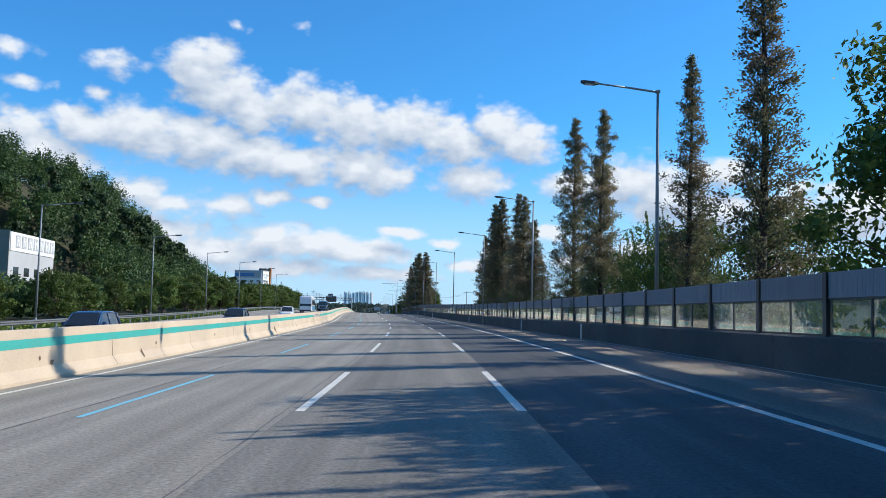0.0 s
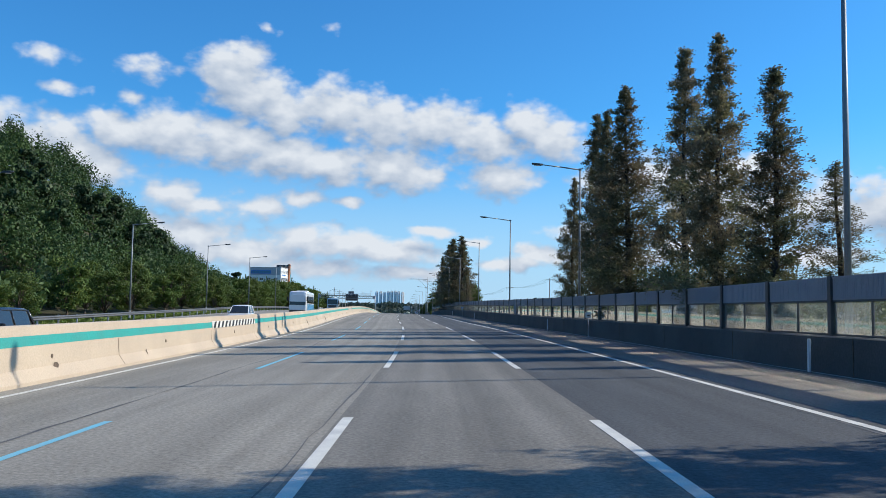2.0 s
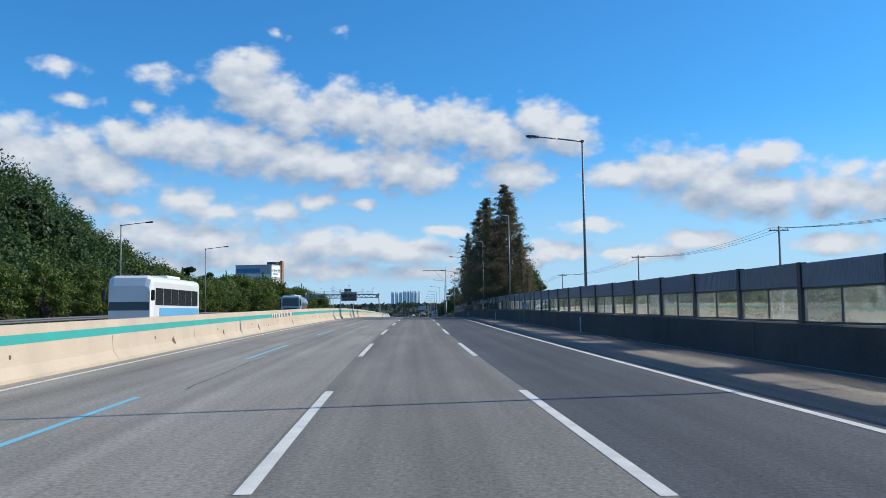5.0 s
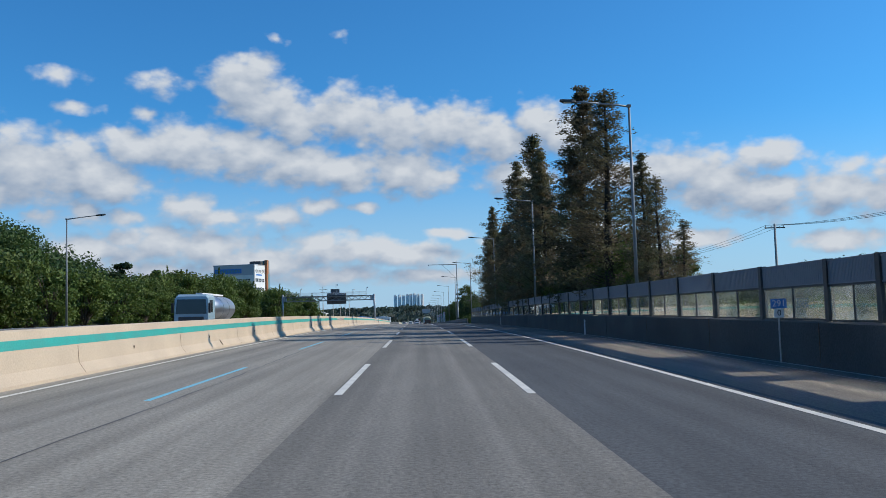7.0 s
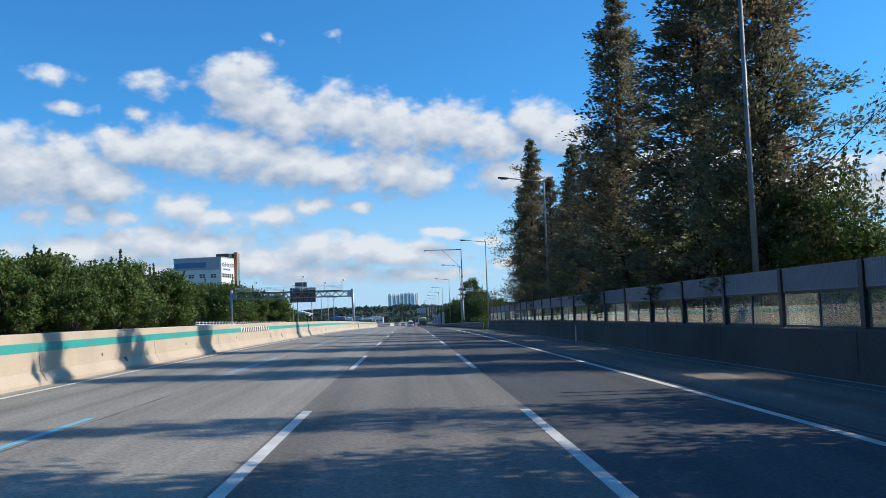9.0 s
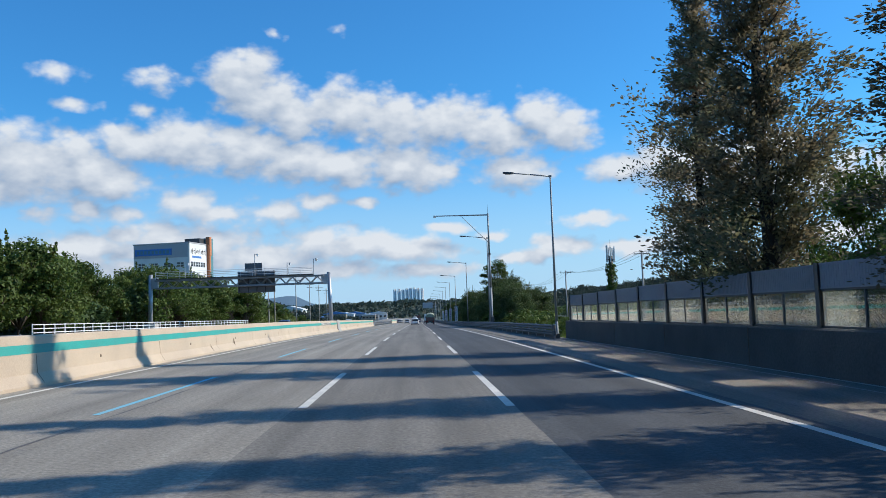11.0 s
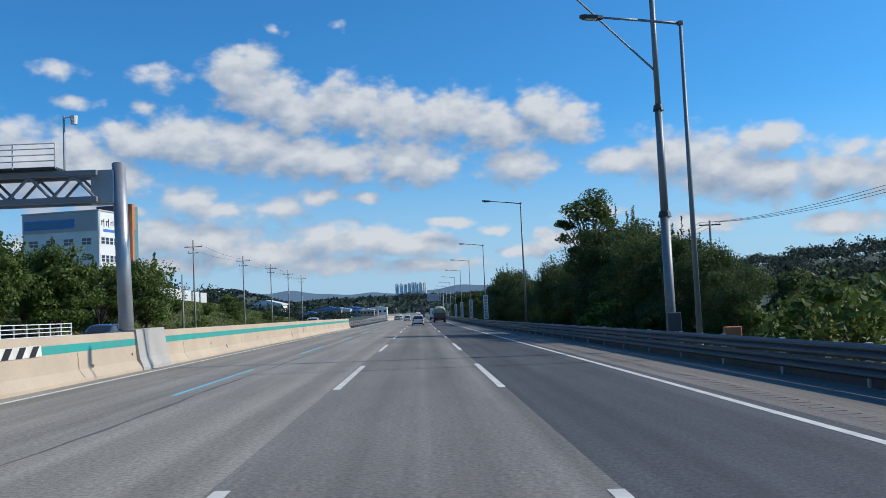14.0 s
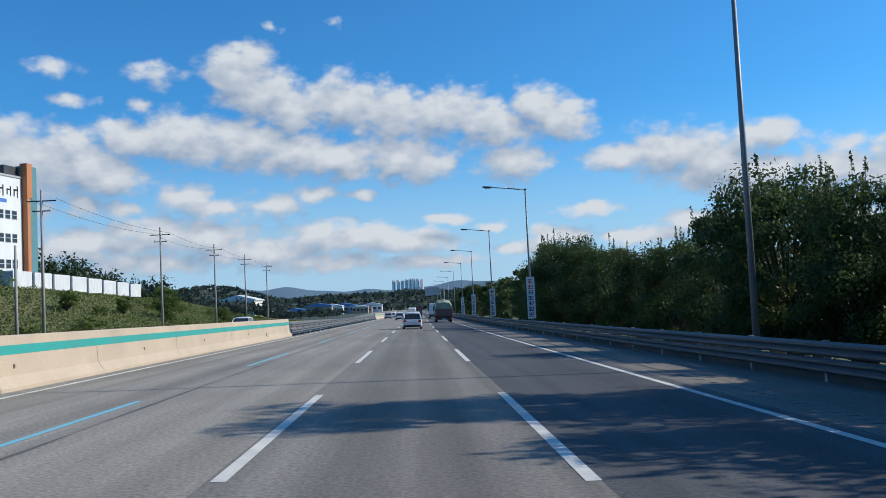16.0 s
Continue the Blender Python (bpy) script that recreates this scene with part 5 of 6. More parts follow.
# a pale hall on the hillside with a lettered sign along its top
low = 3.0
hall = thing("hall_building", "white hall on the hillside with a lettered sign along its top", "building", rm(129, -60.5, low))
part("wall", Shape().box(-14, 0, -1, 0, 20.5, 9.3, bevel=0.05), MAT["grey_wall"], hall)
part("end_wall", Shape().box(-14, -0.12, -1, 0.0, -0.004, 9.5), MAT["tan_wall"], hall, "tan end wall")
part("sign_band", Shape().box(0.004, 0.2, 6.3, 0.12, 20.3, 9.3), MAT["white_sheet"], hall)
for i in range(7):
    y = 2.2 + i * 2.6
    part("letter_panel", Shape().box(0.125, y, 6.9, 0.2, y + 1.9, 8.9, bevel=0.02), MAT["grey_wall"], hall)
    for a, b, c, d in ((0.3, 7.9, 1.5, 8.2), (0.4, 7.1, 0.7, 8.6), (1.2, 7.2, 1.5, 8.5)):
        part("letter_stroke", Shape().box(0.2, y + a, b, 0.23, y + c, d), MAT["white_wall"], hall)
for i in range(4):
    part("window", Shape().box(0.004, 2 + i * 4.6, 2.4, 0.05, 4.2 + i * 4.6, 3.8), MAT["dark_glass"], hall)

# stacked white site units on the bank before the works building
ribbed = [(-1.2, 3.0), (-1.2, -3.0), (1.2, -3.0)]
for i in range(20):
    y = -2.9 + i * 0.29
    ribbed += [(1.2, y), (1.23, y + 0.02), (1.23, y + 0.13), (1.2, y + 0.15)]
ribbed.append((1.2, 3.0))
unit = Shape().loft([[(x, y, z) for x, y in ribbed] for z in (0, 2.5)])
unit = unit.mesh("shell", MAT["white_sheet"])
for i in range(8):
    c = thing("site_unit", "white ribbed storage unit in a row on the bank", "container", rm(520 + i * 6.3, -58 + i * 0.3, float(ground_h(520 + i * 6.3, -58)) - 0.05), "storage units")
    part("shell", unit, None, c)
    part("door", Shape().box(-1.0, -3.04, 0.15, 1.0, -3.005, 2.3), MAT["grey_wall"], c)

# sheds ahead with blue roofs
SHEDS = [(705, -62, 12, 18, 8.5, "white_sheet", "white_wall")]
pick = random.Random(31)
for i in range(18):
    SHEDS.append((1010 + i * 14, pick.uniform(-115, -22), pick.uniform(10, 22), pick.uniform(12, 24), pick.uniform(5.5, 9.5), pick.choice(("blue_roof", "blue_roof", "white_sheet", "tan_wall")), pick.choice(("white_wall", "grey_wall", "tan_wall"))))
for s, l, w, d, h, roof, body in SHEDS:
    t = thing("shed", "distant works shed with a low pitched sheet roof", "building", rm(s, l, float(ground_h(s, l)) - 0.3), "distant sheds")
    part("wall", Shape().box(-w / 2, -d / 2, -1, w / 2, d / 2, h * 0.75), MAT[body], t)
    part("roof", Shape().loft([[(-w / 2 - 0.5, y, h * 0.75), (w / 2 + 0.5, y, h * 0.75), (w / 2 + 0.5, y, h * 0.8), (0, y, h), (-w / 2 - 0.5, y, h * 0.8)] for y in (-d / 2 - 0.5, d / 2 + 0.5)]), MAT[roof], t)
    for i in range(4):
        part("window", Shape().box(-w / 2 + w * (i + 0.25) / 4, -d / 2 - 0.06, h * 0.35, -w / 2 + w * (i + 0.75) / 4, -d / 2 - 0.004, h * 0.55), MAT["dark_glass"], t)

# apartment towers on the skyline
eye = Vector((-6.0, 290.0, 2.9))
for i, (az, up) in enumerate(((-3.3, 0.0), (-3.02, 1.0), (-2.76, -3.0), (-2.5, 2.0), (-2.26, 4.0), (-2.02, 5.0), (-1.78, 3.0), (-1.5, 0.0))):
    R = 4300
    x, y = eye.x + R * math.sin(radians(az)), eye.y + R * math.cos(radians(az))
    z0, z1 = 40.0, 2.9 + R * math.tan(radians(1.34)) + up
    t = thing("apartment_tower", "tall pale apartment tower on the skyline", "apartment tower", pose(x, y, z0, 0, 0, 38 if i % 2 else 30), "apartment towers")
    part("wall", Shape().box(-6.5, -5, 0, 6.5, 5, z1 - z0, bevel=0.3), MAT["apartment"], t)
    part("stair_core", Shape().box(-1.6, -5.8, 0, 1.6, -5.004, z1 - z0 + 3), MAT["grey_wall"], t)
    part("roof_room", Shape().box(-4, -4, z1 - z0, 4, 4, z1 - z0 + 3.2), MAT["apartment"], t)

sign = thing("road_sign", "large grey road sign on a cantilever post over the slow lane", "road sign", rm(668, 8.6, 0))
part("post", Shape().tube((0, 0, -0.5), (0, 0, 8.8), 0.18, 0.15, 10), MAT["galvanised"], sign)
part("arm", Shape().tube((0, 0, 8.2), (-5.2, 0, 8.3), 0.09, 0.07, 8), MAT["galvanised"], sign)
part("board", Shape().box(-6.0, -0.2, 6.4, -1.4, -0.09, 9.0, bevel=0.02), MAT["grey_wall"], sign)

# ---- poles and wires ----


def utility_pole(m, H, arms, label):
    t = thing("utility_pole", label, "utility pole", m, "utility poles")
    part("pole", Shape().tube((0, 0, -2), (0, 0, H), 0.17, 0.10, 10), MAT["wood_pole"], t, smooth=True)
    for z, w in arms:
        part("cross_arm", Shape().box(-w, -0.05, z - 0.05, w, 0.05, z + 0.05), MAT["steel_dark"], t)
        for x in (-w * 0.9, 0.0, w * 0.9):
            part("insulator", Shape().tube((x, 0, z + 0.05), (x, 0, z + 0.28), 0.05, 0.035, 6), MAT["plate"], t)
    return t


def wires(name, label, a, b, sag):
    cu = bpy.data.curves.new(name, "CURVE")
    cu.dimensions, cu.bevel_depth, cu.bevel_resolution = "3D", 0.015, 0
    sp = cu.splines.new("POLY")
    sp.points.add(14)
    for i in range(15):
        t = i / 14
        p = a.lerp(b, t)
        sp.points[i].co = (p.x, p.y, p.z - sag * 4 * t * (1 - t), 1)
    cu.materials.append(MAT["cable"])
    return tagged(new(name, cu), label, "cable", "overhead cables")


LEFT_POLES = [(470, 13.2), (506, 13.3), (536, 13.4), (561, 13.3), (585, 13.2)]
for s, H in LEFT_POLES:
    utility_pole(rm(s, -32.8, 0), H, ((H - 1.0, 1.3), (H - 1.9, 0.8)), "concrete utility pole with steel cross-arms beside the far verge")
for (a, ha), (b, hb) in zip(LEFT_POLES[:-1], LEFT_POLES[1:]):
    for x in (-1.17, 1.17):
        wires("overhead_cable", "thin black overhead cable between utility poles", rp(a, -32.8 + x, ha - 0.75), rp(b, -32.8 + x, hb - 0.75), 0.5)
utility_pole(rm(466.5, -33.6, 0), 8.0, (), "short bare concrete pole beside the far verge")
RIGHT_POLES = [(150, 40, 9.0), (200, 37, 9.2), (248, 35, 9.4), (300, 32, 9.0), (371.5, 28.2, 9.0), (420, 27, 9.4), (465, 26, 9.0)]
for s, l, H in RIGHT_POLES:
    utility_pole(rm(s, l, -1.2), H + 1.2, ((H + 0.8, 1.0),), "concrete utility pole with a cross-arm in the fields")
for (a, la, ha), (b, lb, hb) in zip(RIGHT_POLES[:-1], RIGHT_POLES[1:]):
    for x in (-0.9, 0.0, 0.9):
        wires("overhead_cable", "thin black overhead cable across the fields", rp(a, la + x, ha - 0.15), rp(b, lb + x, hb - 0.15), 1.0)

# an ivy-covered phone mast
tower = thing("phone_mast", "ivy-covered phone mast with upright antennas", "phone mast", rm(375, 25.1, -1.7))
part("trunk", Shape().tube((0, 0, -0.5), (0, 0, 10.4), 0.33, 0.26, 12), MAT["steel_dark"], tower, smooth=True)
for i in range(7):
    u = 2 * math.pi * i / 7
    part("antenna", Shape().box(0.5 * math.cos(u) - 0.07, 0.5 * math.sin(u) - 0.07, 9.6, 0.5 * math.cos(u) + 0.07, 0.5 * math.sin(u) + 0.07, 11.6 + 0.2 * math.sin(i * 5), bevel=0.02), MAT["plate"], tower)
part("antenna_ring", Shape().tube((0, 0, 9.9), (0, 0, 10.0), 0.55, 0.55, 14), MAT["steel_dark"], tower)
part("lightning_rod", Shape().tube((0, 0, 10.4), (0, 0, 12.6), 0.025, 0.01, 5), MAT["steel_dark"], tower)
u = g2.uniform(0, 2 * math.pi, 2600)
z = g2.uniform(0, 9.4, 2600)
rad = 0.36 + np.abs(g2.normal(0, 0.16, 2600)) + 0.10 * np.sin(z * 2 + u)
part("ivy", quads("ivy", leaf_quads(np.stack([np.cos(u) * rad, np.sin(u) * rad, z], 1), 0.16, g2), MAT["leaf_green"]), None, tower, "green ivy")
box = thing("orange_cabinet", "small orange roadside box on a post", "cabinet", rm(372, 11.3, -0.4))
part("post", Shape().tube((0, 0, 0), (0, 0, 0.9), 0.04), MAT["galvanised"], box)
part("case", Shape().box(-0.3, -0.15, 0.85, 0.3, 0.15, 1.3, bevel=0.03), MAT["orange"], box)

# ---- vehicles ----
PAINT = {k: paint(k + "_car_paint", v) for k, v in {"white": (0.75, 0.75, 0.74), "navy": (0.03, 0.06, 0.14), "black": (0.025, 0.026, 0.03), "silver": (0.42, 0.43, 0.45), "pale_blue": (0.30, 0.42, 0.50), "brown": (0.12, 0.06, 0.05), "sky": (0.16, 0.45, 0.72)}.items()}


def wheel(parent, x, y, r, w=0.2):
    out = 1 if x > 0 else -1
    t = part("wheel", Shape().tube((x - out * w, y, r), (x, y, r), r, r, 18), MAT["rubber"], parent, "black tyre")
    part("rim", Shape().tube((x - out * 0.02, y, r), (x + out * 0.012, y, r), r * 0.62, r * 0.55, 14), MAT["rim"], t)
    return t


def car(label, colour, m, kind="suv", rails=False, roof_box=False):
    """A car that faces along +y: a rounded body, glazed cabin, roof, lamps and wheels."""
    L, W, H = {"suv": (4.5, 1.86, 1.66), "hatch": (3.9, 1.68, 1.52), "sedan": (4.7, 1.82, 1.45), "van": (4.9, 1.9, 1.9)}[kind]
    t = thing("car", label, "car", m, "cars on the motorway")
    belt = H * 0.59
    rings = []
    for y, zb, zt, w in ((-0.5, 0.36, belt * 0.82, 0.84), (-0.492, 0.28, belt * 0.93, 0.91), (-0.47, 0.23, belt * 0.985, 0.96), (-0.42, 0.2, belt, 0.99), (-0.2, 0.18, belt, 1.0), (0.1, 0.18, belt * 0.99, 1.0), (0.24, 0.18, belt * 0.96, 1.0), (0.36, 0.19, belt * 0.89, 0.98), (0.44, 0.21, belt * 0.81, 0.94), (0.485, 0.25, belt * 0.72, 0.87), (0.5, 0.34, belt * 0.60, 0.76)):
        a, mid = W / 2 * w, (zb + zt) / 2
        half = [(0.0, zb), (0.9, zb), (0.97, zb + 0.08), (1.0, mid - 0.05), (1.0, mid + 0.08), (0.975, zt - 0.14), (0.94, zt - 0.06), (0.86, zt - 0.015), (0.6, zt), (0.0, zt + 0.015)]
        rings.append([(a * x, y * L, z) for x, z in half] + [(-a * x, y * L, z) for x, z in half[-2:0:-1]])
    part("body", Shape().loft(rings), PAINT[colour], t, smooth=True)
    # the cabin: stations from the tail to the foot of the windscreen, each with its foot and head width and its head height
    tail = -0.36 if kind == "sedan" else -0.485
    stations = ((tail, 0.86, 0.80, belt + 0.02), (tail + 0.03, 0.88, 0.76, belt + 0.2), (tail + 0.085, 0.89, 0.71, H - 0.10), (tail + 0.13, 0.9, 0.70, H - 0.07), (0.02, 0.9, 0.70, H - 0.06), (0.08, 0.9, 0.71, H - 0.12), (0.17, 0.9, 0.78, belt + 0.24), (0.245, 0.88, 0.84, belt + 0.01))
    glass = []
    for y, f, h, z in stations:
        f, h = W / 2 * f, W / 2 * h
        up = z - belt + 0.03
        glass.append([(f, y * L, belt - 0.03), (f - (f - h) * 0.5, y * L, belt - 0.03 + up * 0.5), (h + 0.02, y * L, z - 0.05), (h - 0.06, y * L, z), (-h + 0.06, y * L, z), (-h - 0.02, y * L, z - 0.05), (-f + (f - h) * 0.5, y * L, belt - 0.03 + up * 0.5), (-f, y * L, belt - 0.03)])
    part("glasshouse", Shape().loft(glass), MAT["dark_glass"], t, "dark tinted windows")
    b = W / 2 * 0.70
    shell = []
    for y, w, z in ((tail + 0.06, 0.94, H - 0.15), (tail + 0.075, 1.05, H - 0.06), (tail + 0.13, 1.07, H - 0.015), (-0.2, 1.07, H), (0.0, 1.06, H - 0.02), (0.055, 1.02, H - 0.075), (0.07, 0.96, H - 0.11)):
        shell.append([(b * w * x, y * L, z - d) for x, d in ((1.0, 0.10), (1.0, 0.06), (0.9, 0.015), (0.5, 0), (-0.5, 0), (-0.9, 0.015), (-1.0, 0.06), (-1.0, 0.10))])
    part("roof", Shape().loft(shell), PAINT[colour], t, smooth=True)
    for sx in (-1, 1):
        for y0, z0, x0, y1, z1, x1, ww in ((tail, belt - 0.02, 0.87, tail + 0.085, H - 0.12, 0.735, 0.06), (0.245, belt - 0.02, 0.87, 0.06, H - 0.11, 0.735, 0.04), (-0.13, belt - 0.02, 0.905, -0.12, H - 0.12, 0.735, 0.035)):
            part("pillar", Shape().tube((sx * W / 2 * x0, y0 * L, z0), (sx * W / 2 * x1, y1 * L, z1), ww, ww * 0.8, 6), PAINT[colour], t, smooth=True)
        part("tail_lamp", Shape().box(min(sx * W * 0.30, sx * W * 0.445), -L / 2 - 0.015, belt * 0.70, max(sx * W * 0.30, sx * W * 0.445), -L / 2 + 0.14, belt * 0.90, bevel=0.03), MAT["red_lamp"], t)
        part("headlight", Shape().box(min(sx * W * 0.25, sx * W * 0.41), L / 2 - 0.2, belt * 0.54, max(sx * W * 0.25, sx * W * 0.41), L / 2 - 0.04, belt * 0.68, bevel=0.03), MAT["plate"], t)
        part("mirror", Shape().box(min(sx * W * 0.475, sx * W * 0.575), L * 0.13, belt, max(sx * W * 0.475, sx * W * 0.575), L * 0.13 + 0.15, belt + 0.14, bevel=0.03), PAINT[colour], t)
        for y in (-L * 0.31, L * 0.31):
            wheel(t, sx * W * 0.495, y, 0.34)
        if rails:
            part("roof_rail", Shape().tube((sx * b * 0.9, (tail + 0.14) * L, H + 0.03), (sx * b * 0.9, 0.0, H + 0.03), 0.025, k=6), MAT["rim"], t)
    part("bumper", Shape().box(-W * 0.43, -L / 2 - 0.05, 0.25, W * 0.43, -L / 2 + 0.1, 0.42, bevel=0.04), MAT["black"], t)
    part("grille", Shape().box(-W * 0.22, L / 2 - 0.1, 0.4, W * 0.22, L / 2 + 0.01, 0.58, bevel=0.03), MAT["black"], t)
    if roof_box:
        part("roof_box", Shape().loft([[(-0.38 * k, y, H + 0.08), (0.38 * k, y, H + 0.08), (0.36 * k, y, H + 0.08 + 0.3 * k), (-0.36 * k, y, H + 0.08 + 0.3 * k)] for y, k in ((-1.3, 0.7), (-1.15, 1.0), (0.4, 1.0), (0.7, 0.6))]), PAINT["white"], t, "white roof box")
    part("number_plate", Shape().box(-0.26, -L / 2 - 0.065, 0.56, 0.26, -L / 2 - 0.01, 0.68), MAT["plate"], t)
    return t


def coach(label, m, L=11.0, W=2.5, H=3.35):
    """A touring coach that faces +y."""
    t = thing("coach", label, "coach", m, "coaches on the motorway")
    f = L / 2
    sect = lambda y, z0, z1, k: [(-W / 2 * k, y, z0), (W / 2 * k, y, z0), (W / 2 * k, y, z1 - 0.35), (W / 2 * k - 0.06, y, z1 - 0.12), (W / 2 * k - 0.3, y, z1), (-W / 2 * k + 0.3, y, z1), (-W / 2 * k + 0.06, y, z1 - 0.12), (-W / 2 * k, y, z1 - 0.35)]
    part("body", Shape().loft([sect(-f, 0.5, H - 0.15, 0.96), sect(-f + 0.15, 0.35, H, 1.0), sect(f - 0.5, 0.35, H, 1.0), sect(f - 0.15, 0.35, H - 0.15, 0.98), sect(f, 0.45, H - 0.6, 0.93)]), PAINT["white"], t)
    part("windscreen", Shape().loft([[(-W * 0.46, f + 0.03, 1.35), (W * 0.46, f + 0.03, 1.35), (W * 0.45, f - 0.06, 2.8), (-W * 0.45, f - 0.06, 2.8)], [(-W * 0.46, f - 0.1, 1.35), (W * 0.46, f - 0.1, 1.35), (W * 0.45, f - 0.2, 2.8), (-W * 0.45, f - 0.2, 2.8)]]), MAT["dark_glass"], t)
    for sx in (-1, 1):
        x0, x1 = sorted((sx * (W / 2 + 0.004), sx * (W / 2 + 0.02)))
        for i in range(6):
            y = -f + 0.6 + i * 1.62
            part("window", Shape().box(x0, y, 1.65, x1, y + 1.52, 2.65), MAT["dark_glass"], t)
        part("side_panel", Shape().box(x0, -f + 0.3, 0.55, x1, f - 1.6, 1.5), PAINT["sky"], t, "sky-blue side panel")
        part("mirror", Shape().box(min(sx * 1.28, sx * 1.48), f + 0.05, 1.9, max(sx * 1.28, sx * 1.48), f + 0.2, 2.5, bevel=0.03), MAT["black"], t)
        part("headlight", Shape().box(min(sx * 0.7, sx * 1.05), f - 0.05, 0.7, max(sx * 0.7, sx * 1.05), f + 0.02, 0.95, bevel=0.02), MAT["plate"], t)
        for y in (f - 2.4, -f + 2.6):
            wheel(t, sx * W * 0.49, y, 0.5, 0.3)
    part("front_bumper", Shape().box(-W * 0.46, f - 0.2, 0.35, W * 0.46, f + 0.06, 0.65, bevel=0.04), MAT["steel_dark"], t)
    part("roof_unit", Shape().box(-0.8, -2.2, H - 0.01, 0.8, 0.6, H + 0.18, bevel=0.06), MAT["white_sheet"], t)
    return t


def lorry(label, m, cab, load, L=9.5, W=2.45, H=3.3):
    """A lorry facing +y."""
    t = thing("lorry", label, "lorry", m, "lorries on the motorway")
    f = L / 2
    part("cab", Shape().loft([[(-W * 0.48, y, z0), (W * 0.48, y, z0), (W * 0.48, y, z1 - 0.2), (W * 0.4, y, z1), (-W * 0.4, y, z1), (-W * 0.48, y, z1 - 0.2)] for y, z0, z1 in ((f - 2.1, 0.6, 2.9), (f - 0.35, 0.5, 2.9), (f - 0.08, 0.5, 2.75), (f, 0.55, 1.6))]), PAINT[cab], t)
    part("windscreen", Shape().loft([[(-W * 0.44, f + 0.03, 1.55), (W * 0.44, f + 0.03, 1.55), (W * 0.41, f - 0.03, 2.55), (-W * 0.41, f - 0.03, 2.55)], [(-W * 0.44, f - 0.08, 1.55), (W * 0.44, f - 0.08, 1.55), (W * 0.41, f - 0.14, 2.55), (-W * 0.41, f - 0.14, 2.55)]]), MAT["dark_glass"], t)
    part("grille", Shape().box(-W * 0.36, f - 0.04, 0.85, W * 0.36, f + 0.025, 1.35, bevel=0.02), MAT["steel_dark"], t)
    part("front_bumper", Shape().box(-W * 0.48, f - 0.2, 0.4, W * 0.48, f + 0.08, 0.75, bevel=0.03), MAT["steel_dark"], t)
    for sx in (-1, 1):
        part("side_window", Shape().box(min(sx * W * 0.478, sx * W * 0.486), f - 1.35, 1.65, max(sx * W * 0.478, sx * W * 0.486), f - 0.45, 2.5), MAT["dark_glass"], t)
        part("mirror", Shape().box(min(sx * W * 0.5, sx * W * 0.56), f - 0.1, 1.6, max(sx * W * 0.5, sx * W * 0.56), f + 0.1, 2.3, bevel=0.02), MAT["black"], t)
        part("headlight", Shape().box(min(sx * W * 0.38, sx * W * 0.46), f - 0.04, 0.8, max(sx * W * 0.38, sx * W * 0.46), f + 0.03, 1.05, bevel=0.015), MAT["plate"], t)
    part("chassis", Shape().box(-0.5, -L / 2, 0.6, 0.5, L / 2 - 1.0, 0.9), MAT["steel_dark"], t)
    if load == "tank":
        part("tank", Shape().loft([[(math.cos(u) * W * 0.46 * k, y, 1.95 + math.sin(u) * 0.95 * k) for u in np.linspace(0, 2 * math.pi, 21)[:-1]] for y, k in ((-L / 2, 0.8), (-L / 2 + 0.15, 1.0), (L / 2 - 2.5, 1.0), (L / 2 - 2.35, 0.8))]), MAT["rim"], t, "polished steel tank", smooth=True)
        part("walkway", Shape().box(-0.25, -L / 2 + 0.6, 2.92, 0.25, L / 2 - 2.2, 3.05, bevel=0.02), MAT["white_sheet"], t)
        for y in (-L / 2 + 2.2, -L / 2 + 4.2):
            part("tank_band", Shape().loft([[(math.cos(u) * (W * 0.46 + 0.012), yy, 1.95 + math.sin(u) * 0.962) for u in np.linspace(0, 2 * math.pi, 21)[:-1]] for yy in (y, y + 0.07)]), MAT["galvanised"], t)
    elif load == "tarp":
        part("bed", Shape().box(-W / 2, -L / 2, 0.95, W / 2, L / 2 - 2.3, 2.0, bevel=0.03), PAINT[cab], t)
        r = random.Random(9)
        rows = []
        for i in range(9):
            y = -L / 2 + 0.1 + (L - 2.6) * i / 8
            hgt = H - (0.35 if i in (0, 8) else 0) + r.uniform(-0.08, 0.08)
            rows.append([(-W * 0.49, y, 1.95), (W * 0.49, y, 1.95), (W * 0.47, y, hgt - 0.6), (W * 0.34, y, hgt - 0.15), (0, y, hgt + r.uniform(-0.05, 0.1)), (-W * 0.34, y, hgt - 0.15), (-W * 0.47, y, hgt - 0.6)])
        part("tarpaulin", Shape().loft(rows), MAT["tarp"], t, "green tarpaulin over the load")
        for y in (-2.5, -1.0, 0.5):
            part("strap", Shape().box(-W * 0.5, y, 1.6, W * 0.5, y + 0.05, 1.98), MAT["cable"], t)
    else:
        part("box_body", Shape().box(-W / 2, -L / 2, 0.95, W / 2, L / 2 - 2.3, H, bevel=0.04), PAINT[load], t)
        for sx in (-1, 1):
            part("door", Shape().box(min(sx * 0.03, sx * W * 0.47), -L / 2 - 0.03, 1.05, max(sx * 0.03, sx * W * 0.47), -L / 2 - 0.004, H - 0.1), PAINT[load], t)
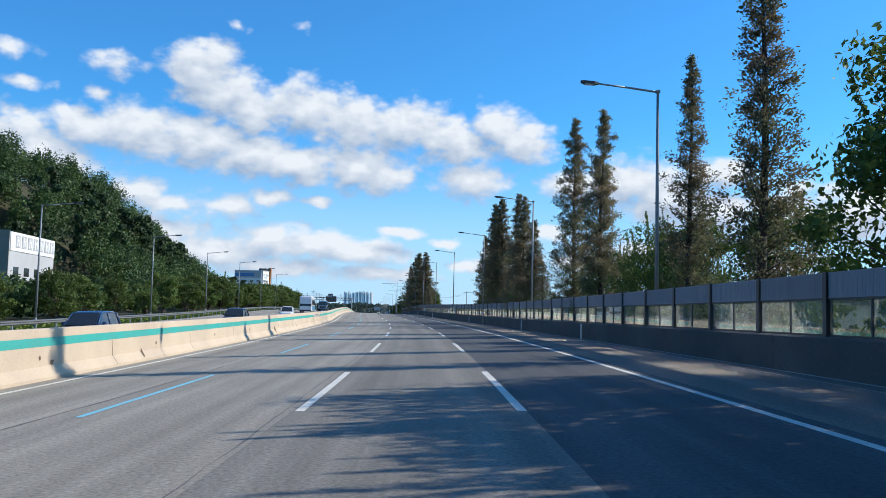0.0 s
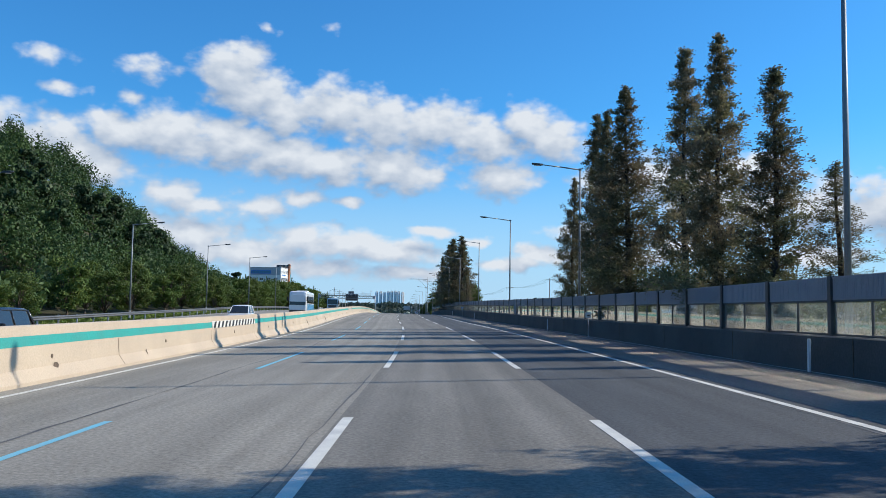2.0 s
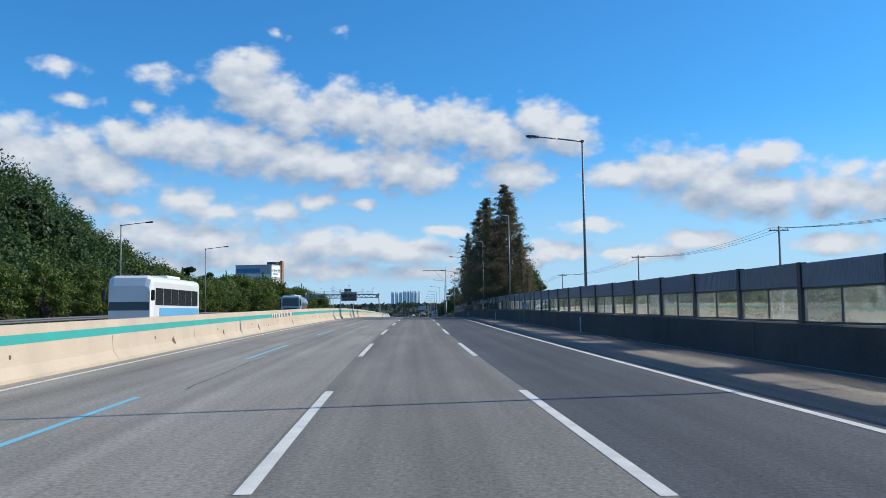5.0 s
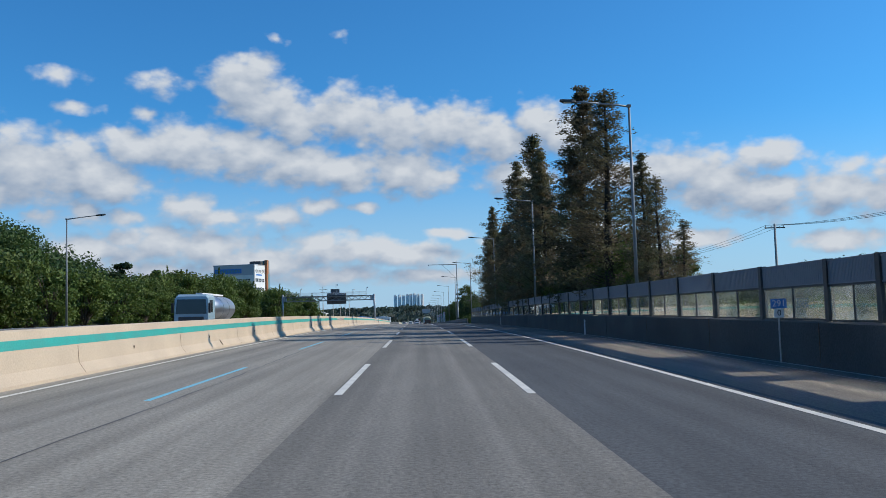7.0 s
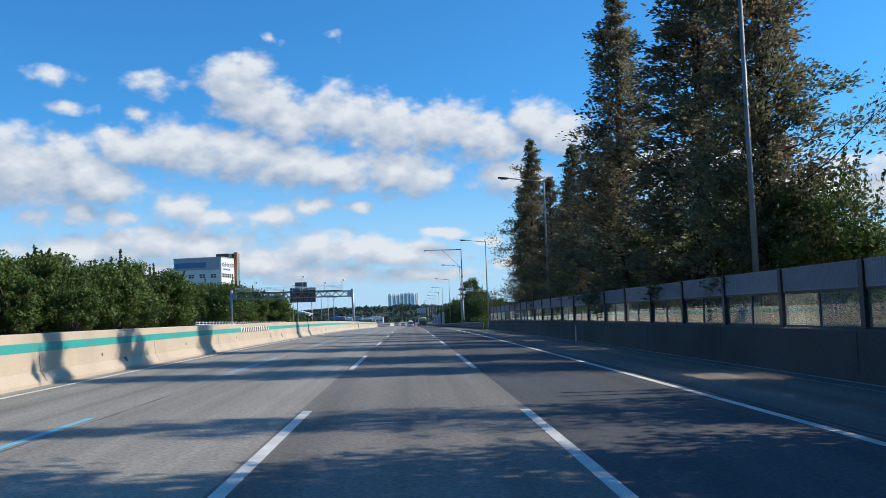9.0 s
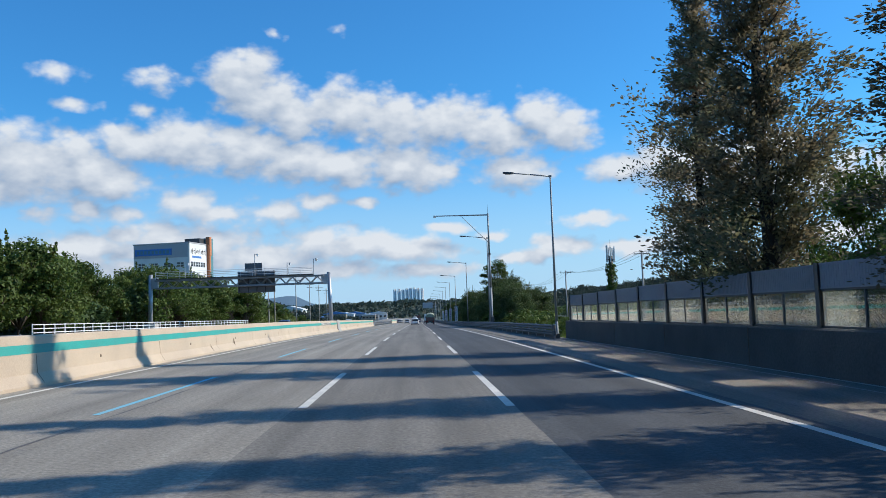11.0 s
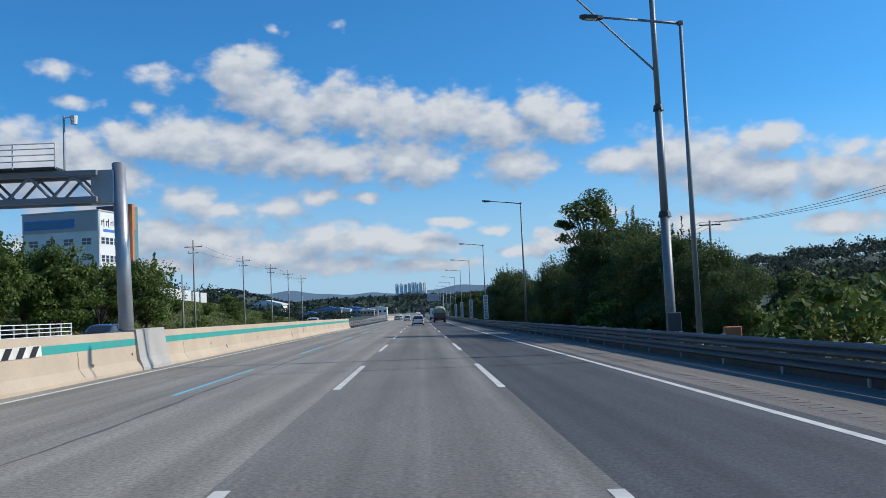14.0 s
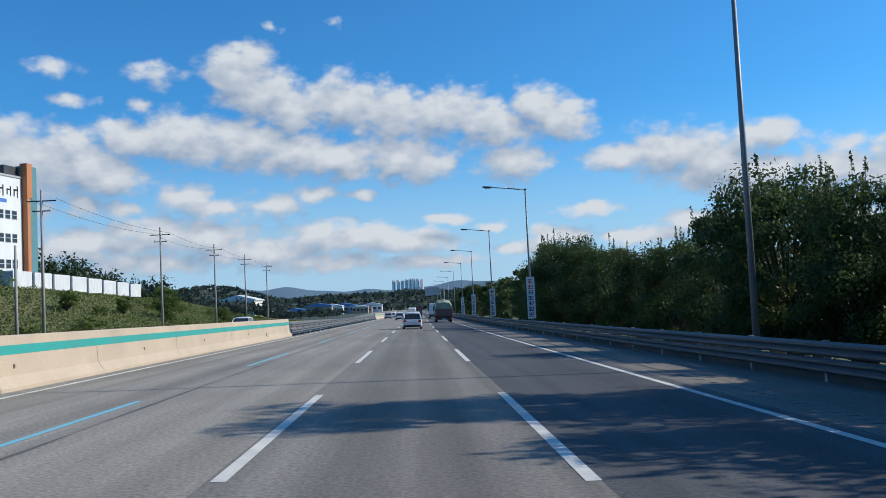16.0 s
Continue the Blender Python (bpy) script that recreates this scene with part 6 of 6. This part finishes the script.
    for sx in (-1, 1):
        for y in (L / 2 - 1.3, -L / 2 + 1.2, -L / 2 + 2.4):
            wheel(t, sx * W * 0.49, y, 0.48, 0.3)
        part("tail_lamp", Shape().box(min(sx * 0.75, sx * 1.1), -L / 2 - 0.06, 0.62, max(sx * 0.75, sx * 1.1), -L / 2 - 0.01, 0.8), MAT["red_lamp"], t)
    part("bumper", Shape().box(-W * 0.46, -L / 2 - 0.04, 0.42, W * 0.46, -L / 2 + 0.06, 0.6, bevel=0.02), MAT["steel_dark"], t)
    part("number_plate", Shape().box(-0.25, -L / 2 - 0.055, 0.45, 0.25, -L / 2 - 0.042, 0.58), MAT["plate"], t)
    return t


def tilted(s, l, turn=0.0):
    """Resting on the banked road."""
    return rm(s, l, 0, turn) @ Matrix.Rotation(-math.atan(float(np.interp(s, SS, TILT))) * (1 if turn == 0 else -1), 4, "Y")


car("white sports utility car with tinted windows in the middle lane", "white", tilted(476, -0.3), "suv", True, True)
lorry("maroon lorry with a pale green tarpaulin in the slow lane", tilted(522, 3.9), "brown", "tarp")
car("white hatchback in the second lane", "white", tilted(560, -3.4), "hatch")
coach("white and sky-blue touring coach on the opposite carriageway", tilted(168, -16.2, 180))
car("silver saloon car in the fast lane", "silver", tilted(600, -7.0), "sedan")
car("white saloon car farther along the fast lane", "white", tilted(640, -7.1), "sedan")
lorry("white box lorry far ahead in the slow lane", tilted(585, 3.7), "white", "white")
car("dark car far ahead in the middle lane", "navy", tilted(620, 0.2), "suv")
lorry("brown box lorry far ahead", tilted(680, 0.3), "brown", "brown")
car("navy blue car on the opposite carriageway", "navy", tilted(29, -16, 180), "suv")
car("white car on the opposite carriageway", "white", tilted(15, -19.2, 180), "suv")
car("dark van on the opposite carriageway", "black", tilted(66, -15.8, 180), "suv")
car("white sports utility car on the opposite carriageway", "white", tilted(113, -15.8, 180), "suv")
lorry("pale blue tanker lorry on the opposite carriageway", tilted(229, -16, 180), "pale_blue", "tank", 9.5, 2.4)
car("dark saloon car on the opposite carriageway", "navy", tilted(395, -19.4, 180), "sedan")
car("white saloon car on the opposite carriageway", "white", tilted(474, -16.2, 180), "sedan")
